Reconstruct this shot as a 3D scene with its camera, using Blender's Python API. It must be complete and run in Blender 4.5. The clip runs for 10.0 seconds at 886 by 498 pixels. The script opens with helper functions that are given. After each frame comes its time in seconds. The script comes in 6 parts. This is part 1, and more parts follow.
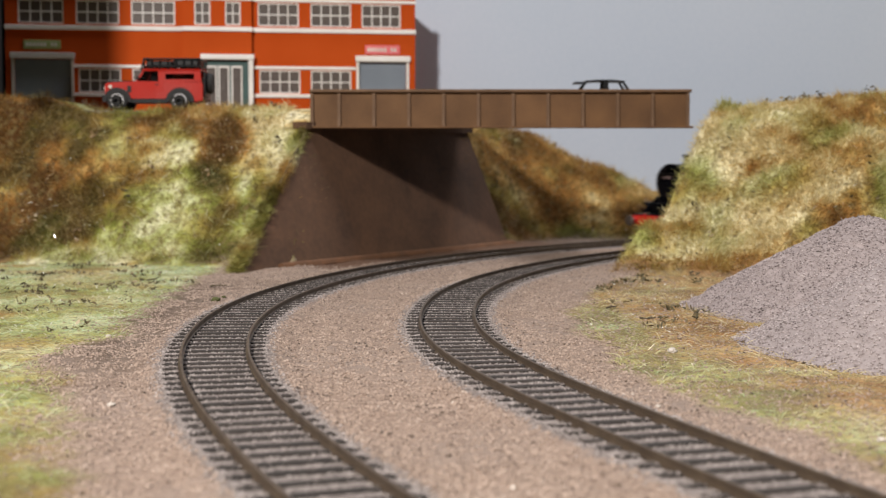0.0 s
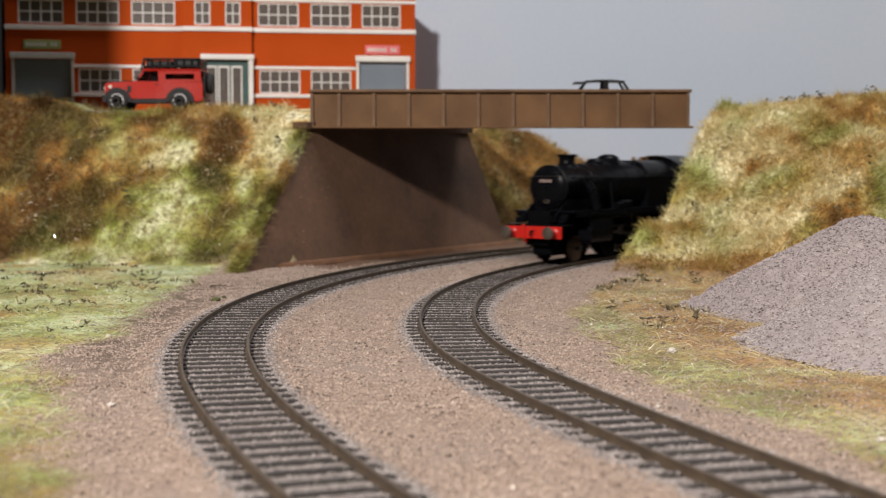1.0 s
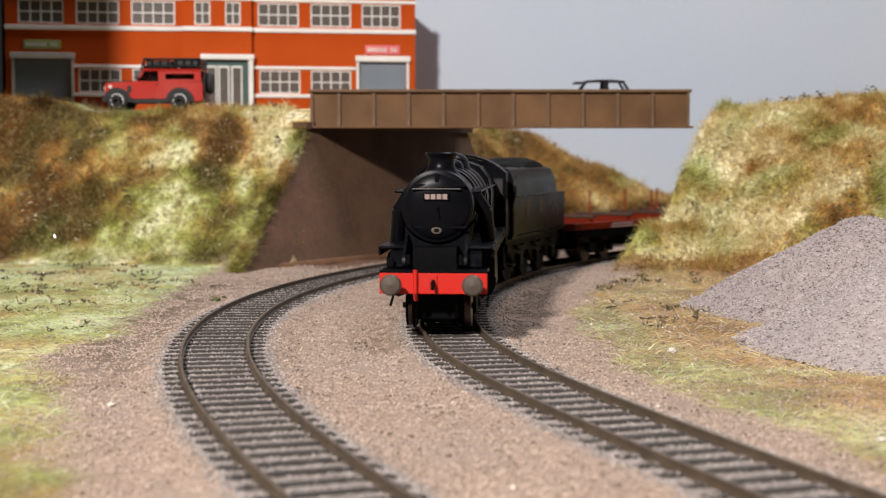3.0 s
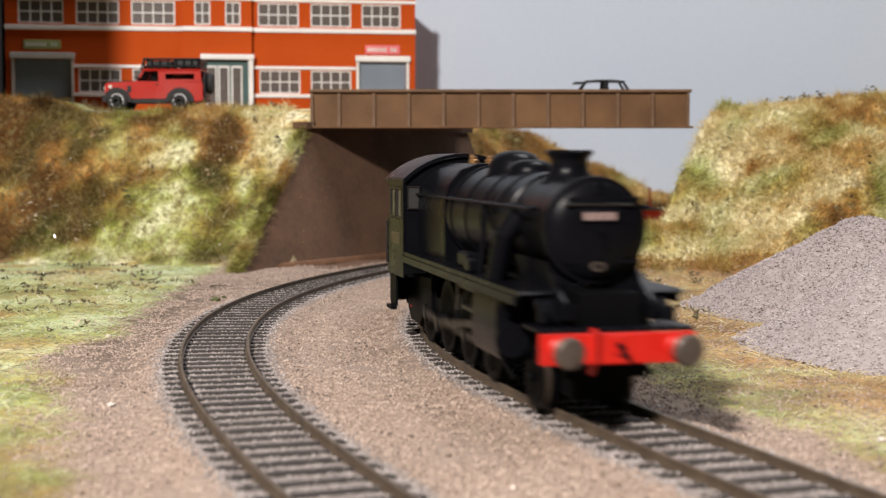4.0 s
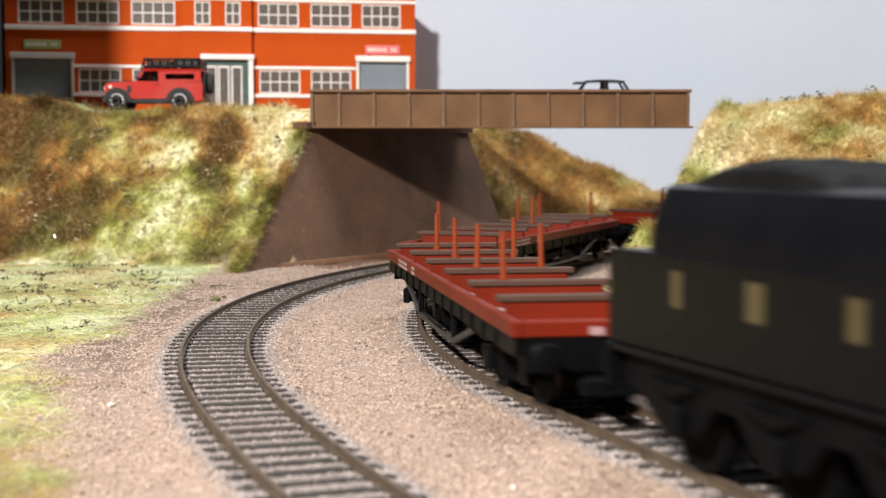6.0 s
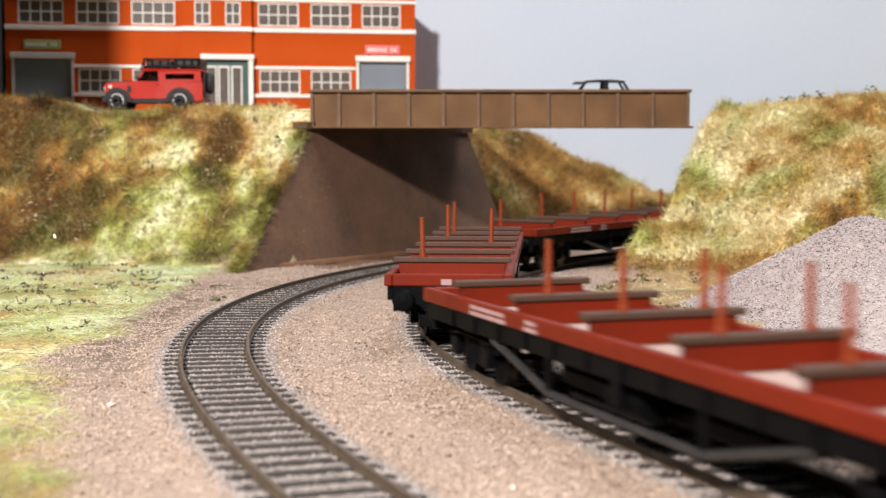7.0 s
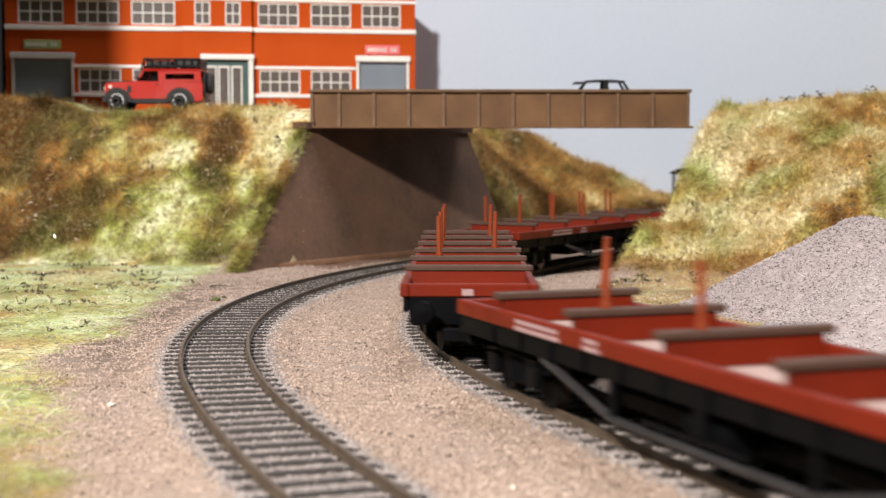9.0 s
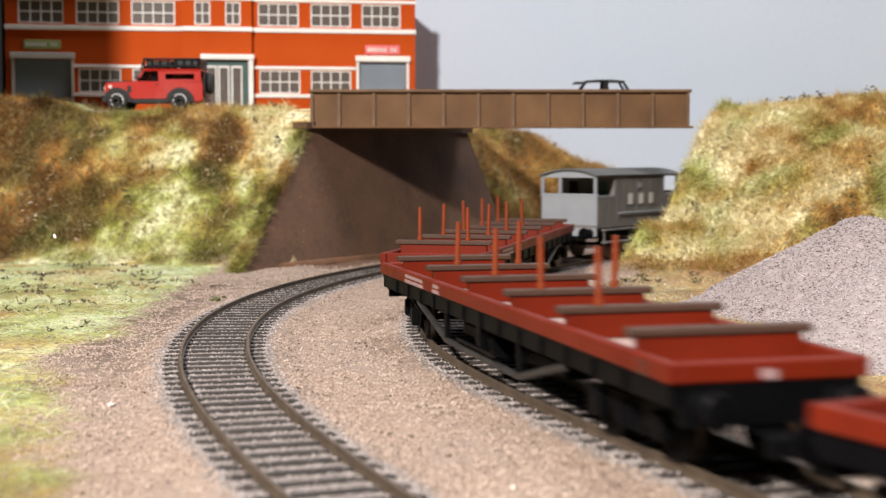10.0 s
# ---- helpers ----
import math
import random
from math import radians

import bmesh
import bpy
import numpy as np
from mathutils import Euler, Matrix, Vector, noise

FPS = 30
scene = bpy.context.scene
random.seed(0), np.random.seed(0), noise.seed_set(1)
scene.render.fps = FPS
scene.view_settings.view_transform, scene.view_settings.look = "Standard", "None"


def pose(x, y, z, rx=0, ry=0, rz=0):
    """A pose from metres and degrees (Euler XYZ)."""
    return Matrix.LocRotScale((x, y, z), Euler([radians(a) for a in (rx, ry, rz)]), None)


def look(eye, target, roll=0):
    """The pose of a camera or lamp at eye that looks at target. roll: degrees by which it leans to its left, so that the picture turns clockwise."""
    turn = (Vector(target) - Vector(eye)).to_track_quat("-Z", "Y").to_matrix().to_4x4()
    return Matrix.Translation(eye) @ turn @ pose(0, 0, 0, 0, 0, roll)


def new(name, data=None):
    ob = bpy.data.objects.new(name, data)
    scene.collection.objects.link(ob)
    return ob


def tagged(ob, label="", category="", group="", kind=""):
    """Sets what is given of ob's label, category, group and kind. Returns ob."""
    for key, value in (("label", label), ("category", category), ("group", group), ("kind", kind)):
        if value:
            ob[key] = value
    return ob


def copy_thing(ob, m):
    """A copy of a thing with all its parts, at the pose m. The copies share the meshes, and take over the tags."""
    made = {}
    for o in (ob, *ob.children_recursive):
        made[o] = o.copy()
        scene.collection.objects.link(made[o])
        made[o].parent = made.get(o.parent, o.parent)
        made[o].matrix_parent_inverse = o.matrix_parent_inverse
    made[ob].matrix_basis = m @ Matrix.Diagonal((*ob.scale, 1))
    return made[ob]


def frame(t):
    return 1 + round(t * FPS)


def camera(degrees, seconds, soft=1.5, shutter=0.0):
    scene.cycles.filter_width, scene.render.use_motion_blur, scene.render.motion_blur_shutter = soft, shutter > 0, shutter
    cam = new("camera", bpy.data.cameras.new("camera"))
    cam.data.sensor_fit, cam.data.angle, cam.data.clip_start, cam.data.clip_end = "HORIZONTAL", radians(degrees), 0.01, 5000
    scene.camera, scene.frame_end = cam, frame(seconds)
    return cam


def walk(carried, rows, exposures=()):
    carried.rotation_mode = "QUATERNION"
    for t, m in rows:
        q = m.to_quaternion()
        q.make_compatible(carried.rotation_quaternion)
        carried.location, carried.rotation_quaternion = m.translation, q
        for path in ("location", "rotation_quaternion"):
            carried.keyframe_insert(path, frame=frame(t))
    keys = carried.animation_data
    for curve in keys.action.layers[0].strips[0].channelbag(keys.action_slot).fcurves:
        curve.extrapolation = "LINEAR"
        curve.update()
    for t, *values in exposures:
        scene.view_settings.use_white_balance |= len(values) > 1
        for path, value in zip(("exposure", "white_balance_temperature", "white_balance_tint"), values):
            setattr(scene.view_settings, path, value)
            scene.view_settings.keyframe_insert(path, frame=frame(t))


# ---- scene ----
cam = camera(34.78, 10.0, soft=1.1, shutter=0.8)
walk(cam, [(0, pose(0, 0, 0.0502, 86.287, 0, 0)), (10, pose(0, 0, 0.0502, 86.287, 0, 0))],
     exposures=[(0, -0.16), (1.5, -0.13), (2.5, 0.02), (4.0, 0.12), (4.5, 0.12), (5.0, 0.39), (5.5, 0.49), (7.0, 0.47), (8.0, 0.39), (10, 0.37)])
cam.data.dof.use_dof = True
cam.data.dof.focus_distance = 0.43
cam.data.dof.aperture_fstop = 30

# ---- light: a dim room, one bright lamp high behind the camera and an added fill ----
world = bpy.data.worlds.new("room_air")
scene.world = world
world.use_nodes = True
world.node_tree.nodes["Background"].inputs[0].default_value = (0.9, 0.93, 1.0, 1)
world.node_tree.nodes["Background"].inputs[1].default_value = 0.05


def area_lamp(name, eye, target, watts, size, colour):
    data = bpy.data.lights.new(name, "AREA")
    data.shape, data.size, data.energy, data.color = "DISK", size, watts, colour
    ob = new(name, data)
    ob.matrix_world = look(eye, target)
    return ob


area_lamp("key_lamp", (-0.345, -0.40, 0.60), (0.0, 0.60, 0.0), 21.0, 0.08, (1.0, 0.935, 0.875))
# unseen overhead fill, added to brighten the far bank and soften shadows
area_lamp("ceiling_lamp", (0.45, 0.80, 1.45), (0.30, 0.80, 0.0), 16.0, 0.7, (0.96, 0.96, 1.0))

# ---- mesh helpers; lengths are written in millimetres ----
S = 0.001


def mm(x, y, z, rx=0, ry=0, rz=0):
    return pose(x * S, y * S, z * S, rx, ry, rz)


def part(name, bm, material, parent=None, label="", at=None, sharp=35):
    """Links a bmesh in millimetres as one mesh object, under a thing if one is given."""
    me = bpy.data.meshes.new(name)
    bmesh.ops.scale(bm, vec=(S, S, S), verts=bm.verts)
    for f in bm.faces:
        f.smooth = True
    bm.to_mesh(me)
    bm.free()
    me.set_sharp_from_angle(angle=radians(sharp))
    me.materials.append(material)
    ob = new(name, me)
    if parent:
        ob.parent = parent
    if at:
        ob.matrix_basis = at
    if label:
        tagged(ob, label)
    return ob


def again(ob, at, parent=None):
    """The same mesh once more as an object of its own."""
    o = new(ob.name.split(".")[0], ob.data)
    o.parent = parent or ob.parent
    o.matrix_basis = at
    if "label" in ob:
        tagged(o, ob["label"])
    return o


def thing(name, label, category, group="", at=None, kind=""):
    ob = tagged(new(name), label, category, group, kind)
    ob.empty_display_size = 0.01
    if at:
        ob.matrix_basis = at
    return ob


def box(bm, x0, x1, y0, y1, z0, z1, bevel=0.0):
    r = bmesh.ops.create_cube(bm, size=1, matrix=Matrix.LocRotScale(
        ((x0 + x1) / 2, (y0 + y1) / 2, (z0 + z1) / 2), None, (abs(x1 - x0), abs(y1 - y0), abs(z1 - z0))))
    if bevel:
        edges = list({e for v in r["verts"] for e in v.link_edges})
        bmesh.ops.bevel(bm, geom=edges, offset=bevel, segments=1, affect="EDGES")
    return bm


def rod(bm, a, b, r0, r1=None, n=16, caps=True):
    """A round bar from a to b."""
    a, b = Vector(a), Vector(b)
    d = b - a
    m = Matrix.Translation((a + b) / 2) @ d.to_track_quat("Z", "Y").to_matrix().to_4x4()
    bmesh.ops.create_cone(bm, cap_ends=caps, segments=n, radius1=r0, radius2=r0 if r1 is None else r1, depth=d.length, matrix=m)
    return bm


def lathe(bm, profile, m=None, n=24):
    """Turns (radius, height) pairs round z, then places the ring by m."""
    rings = []
    for r, z in profile:
        ring = []
        for i in range(n):
            a = 2 * math.pi * i / n
            v = Vector((r * math.cos(a), r * math.sin(a), z))
            ring.append(bm.verts.new(m @ v if m else v))
        rings.append(ring)
    for p, q in zip(rings, rings[1:]):
        for i in range(n):
            bm.faces.new((p[i], p[(i + 1) % n], q[(i + 1) % n], q[i]))
    if profile[0][0] > 0.01:
        bm.faces.new(rings[0][::-1])
    if profile[-1][0] > 0.01:
        bm.faces.new(rings[-1])
    return bm


def prism(bm, outline, lo, hi, axis="y"):
    """Pushes a closed outline of (u, v) pairs along an axis from lo to hi."""
    place = {"x": lambda u, v, w: (w, u, v), "y": lambda u, v, w: (u, w, v), "z": lambda u, v, w: (u, v, w)}[axis]
    a = [bm.verts.new(place(u, v, lo)) for u, v in outline]
    b = [bm.verts.new(place(u, v, hi)) for u, v in outline]
    n = len(outline)
    faces = [bm.faces.new(a), bm.faces.new(b[::-1])]
    for i in range(n):
        faces.append(bm.faces.new((a[(i + 1) % n], a[i], b[i], b[(i + 1) % n])))
    bmesh.ops.recalc_face_normals(bm, faces=faces)
    return bm


def sheet(name, verts, faces, material, attributes=(), smooth=True):
    """A large mesh from arrays in millimetres; faces is an (n, 3) or (n, 4) array."""
    verts, faces = np.asarray(verts, np.float32) * S, np.asarray(faces, np.int32)
    me = bpy.data.meshes.new(name)
    n, k = faces.shape
    me.vertices.add(len(verts))
    me.vertices.foreach_set("co", verts.ravel())
    me.loops.add(n * k)
    me.loops.foreach_set("vertex_index", faces.ravel())
    me.polygons.add(n)
    me.polygons.foreach_set("loop_start", np.arange(0, n * k, k, dtype=np.int32))
    me.polygons.foreach_set("use_smooth", np.full(n, smooth))
    me.update(calc_edges=True)
    for key, values in attributes:
        me.attributes.new(key, "FLOAT", "POINT").data.foreach_set("value", np.asarray(values, np.float32))
    me.materials.append(material)
    return new(name, me)


TABLE = np.random.RandomState(4).rand(256, 256)


def value_noise(x, y, size):
    """Smooth noise from -1 to 1 with lumps of that size."""
    x, y = np.asarray(x) / size + 57.3, np.asarray(y) / size + 91.7
    i, j = np.floor(x).astype(int), np.floor(y).astype(int)
    u, v = x - i, y - j
    u, v = u * u * (3 - 2 * u), v * v * (3 - 2 * v)
    g = lambda a, b: TABLE[a % 256, b % 256]
    return 2 * ((g(i, j) * (1 - u) + g(i + 1, j) * u) * (1 - v) + (g(i, j + 1) * (1 - u) + g(i + 1, j + 1) * u) * v) - 1


def ease(t):
    t = np.clip(t, 0, 1)
    return t * t * (3 - 2 * t)


# ---- materials ----
def material(name, base, second=None, rough=0.6, metal=0.0, size=5.0, fine=0.6, bump=0.15, spread=0.0, sheen=0.5):
    """Two colours in uneven patches of that size in mm, fine grain, and relief."""
    mat = bpy.data.materials.new(name)
    mat.use_nodes = True
    nt = mat.node_tree
    L, N = nt.links, nt.nodes
    b = N["Principled BSDF"]
    b.inputs["Roughness"].default_value, b.inputs["Metallic"].default_value = rough, metal
    b.inputs["Specular IOR Level"].default_value = sheen
    second = second or tuple(c * 0.72 for c in base)
    co = N.new("ShaderNodeTexCoord")
    patch, grain = N.new("ShaderNodeTexNoise"), N.new("ShaderNodeTexNoise")
    patch.inputs["Scale"].default_value, patch.inputs["Detail"].default_value = 1000 / size, 4
    grain.inputs["Scale"].default_value, grain.inputs["Detail"].default_value = 1000 / fine, 3
    for n in (patch, grain):
        L.new(co.outputs["Object"], n.inputs["Vector"])
    add = N.new("ShaderNodeMath")
    add.operation = "MULTIPLY_ADD"
    L.new(grain.outputs[0], add.inputs[0])
    add.inputs[1].default_value = 0.5
    L.new(patch.outputs[0], add.inputs[2])
    ramp = N.new("ShaderNodeMapRange")
    ramp.inputs[1].default_value, ramp.inputs[2].default_value = 0.5, 1.0
    L.new(add.outputs[0], ramp.inputs[0])
    mix = N.new("ShaderNodeMix")
    mix.data_type = "RGBA"
    mix.inputs["A"].default_value, mix.inputs["B"].default_value = (*base, 1), (*second, 1)
    L.new(ramp.outputs[0], mix.inputs["Factor"])
    out = mix.outputs["Result"]
    if spread:
        info, hsv, rng = N.new("ShaderNodeObjectInfo"), N.new("ShaderNodeHueSaturation"), N.new("ShaderNodeMapRange")
        rng.inputs[3].default_value, rng.inputs[4].default_value = 1 - spread, 1 + spread
        L.new(info.outputs["Random"], rng.inputs[0])
        L.new(rng.outputs[0], hsv.inputs["Value"])
        L.new(out, hsv.inputs["Color"])
        out = hsv.outputs[0]
    L.new(out, b.inputs["Base Color"])
    bm = N.new("ShaderNodeBump")
    bm.inputs["Strength"].default_value, bm.inputs["Distance"].default_value = bump, 0.0003
    L.new(grain.outputs[0], bm.inputs["Height"])
    L.new(bm.outputs[0], b.inputs["Normal"])
    rr = N.new("ShaderNodeMapRange")
    rr.inputs[3].default_value, rr.inputs[4].default_value = max(rough - 0.12, 0.03), min(rough + 0.12, 1)
    L.new(patch.outputs[0], rr.inputs[0])
    L.new(rr.outputs[0], b.inputs["Roughness"])
    return mat


def island_material(name, stops, rough=0.8, patch=40.0, mixing=0.55):
    """For loose grains: a colour ramp by place, with a different shade for each piece."""
    mat = bpy.data.materials.new(name)
    mat.use_nodes = True
    nt = mat.node_tree
    L, N = nt.links, nt.nodes
    b = N["Principled BSDF"]
    b.inputs["Roughness"].default_value = rough
    geo, co, noise_t = N.new("ShaderNodeNewGeometry"), N.new("ShaderNodeTexCoord"), N.new("ShaderNodeTexNoise")
    noise_t.inputs["Scale"].default_value, noise_t.inputs["Detail"].default_value = 1000 / patch, 3
    L.new(co.outputs["Object"], noise_t.inputs["Vector"])
    spread_n = N.new("ShaderNodeMapRange")
    spread_n.inputs[1].default_value, spread_n.inputs[2].default_value = 0.3, 0.7
    L.new(noise_t.outputs[0], spread_n.inputs[0])
    mx = N.new("ShaderNodeMix")
    mx.inputs[0].default_value = mixing
    L.new(spread_n.outputs[0], mx.inputs[2])
    L.new(geo.outputs["Random Per Island"], mx.inputs[3])
    ramp = N.new("ShaderNodeValToRGB")
    while len(ramp.color_ramp.elements) < len(stops):
        ramp.color_ramp.elements.new(0.5)
    for e, (p, c) in zip(ramp.color_ramp.elements, stops):
        e.position, e.color = p, (*c, 1)
    L.new(mx.outputs[0], ramp.inputs[0])
    L.new(ramp.outputs[0], b.inputs["Base Color"])
    return mat


def fibre_material(name, green, warm, mixing=0.25, rough=0.5):
    """Static grass: a green and a warm ramp over the dryness, blended by patch and by fibre; fibres let some light through."""
    mat = bpy.data.materials.new(name)
    mat.use_nodes = True
    nt = mat.node_tree
    L, N = nt.links, nt.nodes
    b = N["Principled BSDF"]
    b.inputs["Roughness"].default_value = rough
    b.inputs["Specular IOR Level"].default_value = 0.4
    geo = N.new("ShaderNodeNewGeometry")
    shuffle = N.new("ShaderNodeMath")
    shuffle.operation = "FRACT"
    times = N.new("ShaderNodeMath")
    times.operation = "MULTIPLY"
    times.inputs[1].default_value = 17.3
    L.new(geo.outputs["Random Per Island"], times.inputs[0])
    L.new(times.outputs[0], shuffle.inputs[0])
    colours = []
    dry = N.new("ShaderNodeMix")
    dry.inputs[0].default_value = mixing
    at = N.new("ShaderNodeAttribute")
    at.attribute_name = "tone"
    L.new(at.outputs["Fac"], dry.inputs[2])
    L.new(geo.outputs["Random Per Island"], dry.inputs[3])
    hue = N.new("ShaderNodeMix")
    hue.inputs[0].default_value = 0.3
    at = N.new("ShaderNodeAttribute")
    at.attribute_name = "warm"
    L.new(at.outputs["Fac"], hue.inputs[2])
    L.new(shuffle.outputs[0], hue.inputs[3])
    for stops in (green, warm):
        ramp = N.new("ShaderNodeValToRGB")
        while len(ramp.color_ramp.elements) < len(stops):
            ramp.color_ramp.elements.new(0.5)
        for e, (p, c) in zip(ramp.color_ramp.elements, stops):
            e.position, e.color = p, (*c, 1)
        L.new(dry.outputs[0], ramp.inputs[0])
        colours.append(ramp.outputs[0])
    mix = N.new("ShaderNodeMix")
    mix.data_type = "RGBA"
    L.new(hue.outputs[0], mix.inputs["Factor"])
    L.new(colours[0], mix.inputs["A"])
    L.new(colours[1], mix.inputs["B"])
    L.new(mix.outputs["Result"], b.inputs["Base Color"])
    thin = N.new("ShaderNodeBsdfTranslucent")
    L.new(mix.outputs["Result"], thin.inputs["Color"])
    both = N.new("ShaderNodeMixShader")
    both.inputs[0].default_value = 0.3
    L.new(b.outputs[0], both.inputs[1])
    L.new(thin.outputs[0], both.inputs[2])
    L.new(both.outputs[0], N["Material Output"].inputs["Surface"])
    return mat


M_RAIL = material("rail_weathered_steel", (0.12, 0.088, 0.060), (0.07, 0.05, 0.036), 0.45, 0.3, 6, 0.5, 0.1)
M_SLEEPER = material("sleeper_plastic", (0.019, 0.014, 0.011), (0.03, 0.022, 0.018), 0.8, 0, 3, 0.7, 0.4, spread=0.2)
M_CONCRETE = material("painted_card_brown", (0.135, 0.068, 0.036), (0.062, 0.033, 0.020), 0.85, 0, 30, 3.0, 0.4)
M_EDGE = material("worn_card_edge", (0.14, 0.10, 0.05), (0.08, 0.055, 0.03), 0.85, 0, 8, 1.0, 0.3)
M_RUST = material("rust_powder", (0.17, 0.075, 0.032), (0.10, 0.05, 0.026), 0.95, 0, 10, 1.2, 0.8)
M_GIRDER = material("rusty_girder", (0.15, 0.068, 0.018), (0.085, 0.038, 0.012), 0.7, 0, 16, 0.8, 0.3)
M_GIRDER_TOP = material("girder_flange", (0.155, 0.082, 0.038), (0.09, 0.047, 0.022), 0.7, 0, 9, 0.8, 0.3)
M_ROAD = material("card_road", (0.22, 0.21, 0.20), (0.16, 0.15, 0.14), 0.85, 0, 20, 0.8, 0.2)
M_BRICK = material("orange_brick_paper", (0.46, 0.066, 0.0045), (0.40, 0.054, 0.004), 0.85, 0, 25, 0.8, 0.08, sheen=0.2)
M_WHITE = material("white_trim", (0.78, 0.76, 0.74), (0.66, 0.63, 0.60), 0.6, 0, 15, 0.8, 0.05)
M_PANE = material("printed_window_glass", (0.13, 0.11, 0.10), (0.09, 0.075, 0.07), 0.25, 0, 20, 2, 0.02)
M_SHUTTER = material("grey_shutter", (0.19, 0.225, 0.27), (0.16, 0.19, 0.235), 0.6, 0, 25, 1, 0.05)
M_ROOF = material("grey_roof_felt", (0.12, 0.12, 0.125), None, 0.85, 0, 15, 1, 0.2)
M_SKY = material("painted_sky_board", (0.435, 0.50, 0.60), (0.495, 0.545, 0.635), 0.8, 0, 160, 3, 0.05)
M_BLACK = material("black_cloth", (0.008, 0.008, 0.010), None, 0.9, 0, 10, 1, 0.1)
M_LOCO = material("satin_black", (0.0025, 0.0026, 0.0039), (0.0038, 0.0038, 0.0050), 0.30, 0, 14, 0.6, 0.05, sheen=0.075)
M_RED = material("buffer_beam_red", (0.47, 0.0105, 0.005), (0.40, 0.009, 0.0045), 0.4, 0, 8, 0.6, 0.04)
M_WAGON = material("bauxite_red_plastic", (0.132, 0.0120, 0.0034), (0.096, 0.0090, 0.0027), 0.5, 0, 12, 0.6, 0.05, sheen=0.16)
M_WALL = material("room_wall_paint", (0.34, 0.33, 0.32), None, 0.9, 0, 300, 5, 0.02)
M_BOARD = material("plywood_board", (0.35, 0.24, 0.14), None, 0.7, 0, 60, 3, 0.1)

# ---- the two curved tracks: start point, heading and curvature along the way ----
class Line:
    def __init__(self, x, y, heading, at, bend, lo, hi, step=2.0):
        self.s = np.arange(lo, hi + step, step)
        k = np.interp(self.s, at, bend) / 1000
        h = np.concatenate([[0], np.cumsum((k[1:] + k[:-1]) / 2 * step)])
        i = int(round(-lo / step))
        h = h - h[i] + heading
        mid = (h[1:] + h[:-1]) / 2
        px = np.concatenate([[0], np.cumsum(np.cos(mid) * step)])
        py = np.concatenate([[0], np.cumsum(np.sin(mid) * step)])
        self.x, self.y, self.h = px - px[i] + x, py - py[i] + y, h

    def at(self, s, side=0.0):
        """Place and heading at s; side is to the left of the way of travel."""
        x, y, h = (np.interp(s, self.s, a) for a in (self.x, self.y, self.h))
        return x - side * np.sin(h), y + side * np.cos(h), h

    def reach(self, x, y, every=4):
        """Signed distance of many places from the line: above zero on the left of travel."""
        px, py, ph = self.x[::every], self.y[::every], self.h[::every]
        out = np.empty(len(x))
        for i in range(0, len(x), 20000):
            dx, dy = x[i:i + 20000, None] - px, y[i:i + 20000, None] - py
            j = np.argmin(dx * dx + dy * dy, axis=1)
            r = np.arange(len(j))
            out[i:i + 20000] = -dx[r, j] * np.sin(ph[j]) + dy[r, j] * np.cos(ph[j])
            far = np.hypot(dx[r, j], dy[r, j])
            out[i:i + 20000] = np.where(out[i:i + 20000] < 0, -far, far)
        return out


OUTER = Line(-57.48, 354.66, -1.3893, (-480, -320, -160, 0, 100, 200, 300), (1.812, 1.708, 1.969, 1.840, 0.931, 0.866, 0.0), -700, 560)
INNER = Line(1.68, 466.90, -1.6023, (-800, -600, -320, -200, -100, 0, 100, 200, 300, 420), (2.9, 2.9, 1.954, 1.835, 2.077, 1.859, 2.392, 0.347, 0.6, 1.8), -1900, 1200)

def tone(x, y, z):
    """How dry (0, brown) or fresh and pale (1) the grass is: patches sown by hand, then broken up. Two at the far left
    also carry shade.
    """
    k = 0.50 + 0.56 * value_noise(x, y + z * 0.8, 27) + 0.46 * value_noise(x, y + z * 0.9, 10) + 0.2 * value_noise(x, y + z, 4)
    # the two patches left of x = -210 darken brown grass further, as painted shade
    for cx, cy, cz, r, gain in ((-142, 745, 52, 15, 1.2), (-96, 752, 70, 17, 0.4), (-134, 702, 10, 30, 0.4), (-122, 728, 40, 13, -0.35), (-111, 746, 62, 10, -0.8), (-115, 735, 44, 10, -0.35), (-214, 728, 42, 50, -0.7), (-226, 758, 74, 26, -0.8), (100, 652, 8, 36, 0.3), (-190, 705, 12, 14, 0.4),
                                (92, 692, 25, 26, 0.5), (160, 700, 50, 24, -0.3), (110, 690, 10, 16, 0.35), (118, 710, 60, 12, 0.3), (70, 940, 45, 30, -0.15)):
        k = k + gain * np.exp(-((x - cx) ** 2 + (y - cy) ** 2 + (z - cz) ** 2) / r ** 2)
    k = k + 0.23 * (x > 60) * (y < 800) - 0.14 * (y > 860)
    k = np.where(y > 860, 0.38 + 0.5 * (k - 0.35), k)
    lawn = (y < np.where(x > 0, 648, 700)) & (z < 6)
    k = np.where(lawn & (x < 0), k * 0.34 + 0.47 - 0.28 * ease((350 - y) / 70), k)
    return np.where(lawn & (x > 0), k * 0.36 + 0.32 - 0.22 * ease((x - 56) / 20) * ease((y - 400) / 60), k)


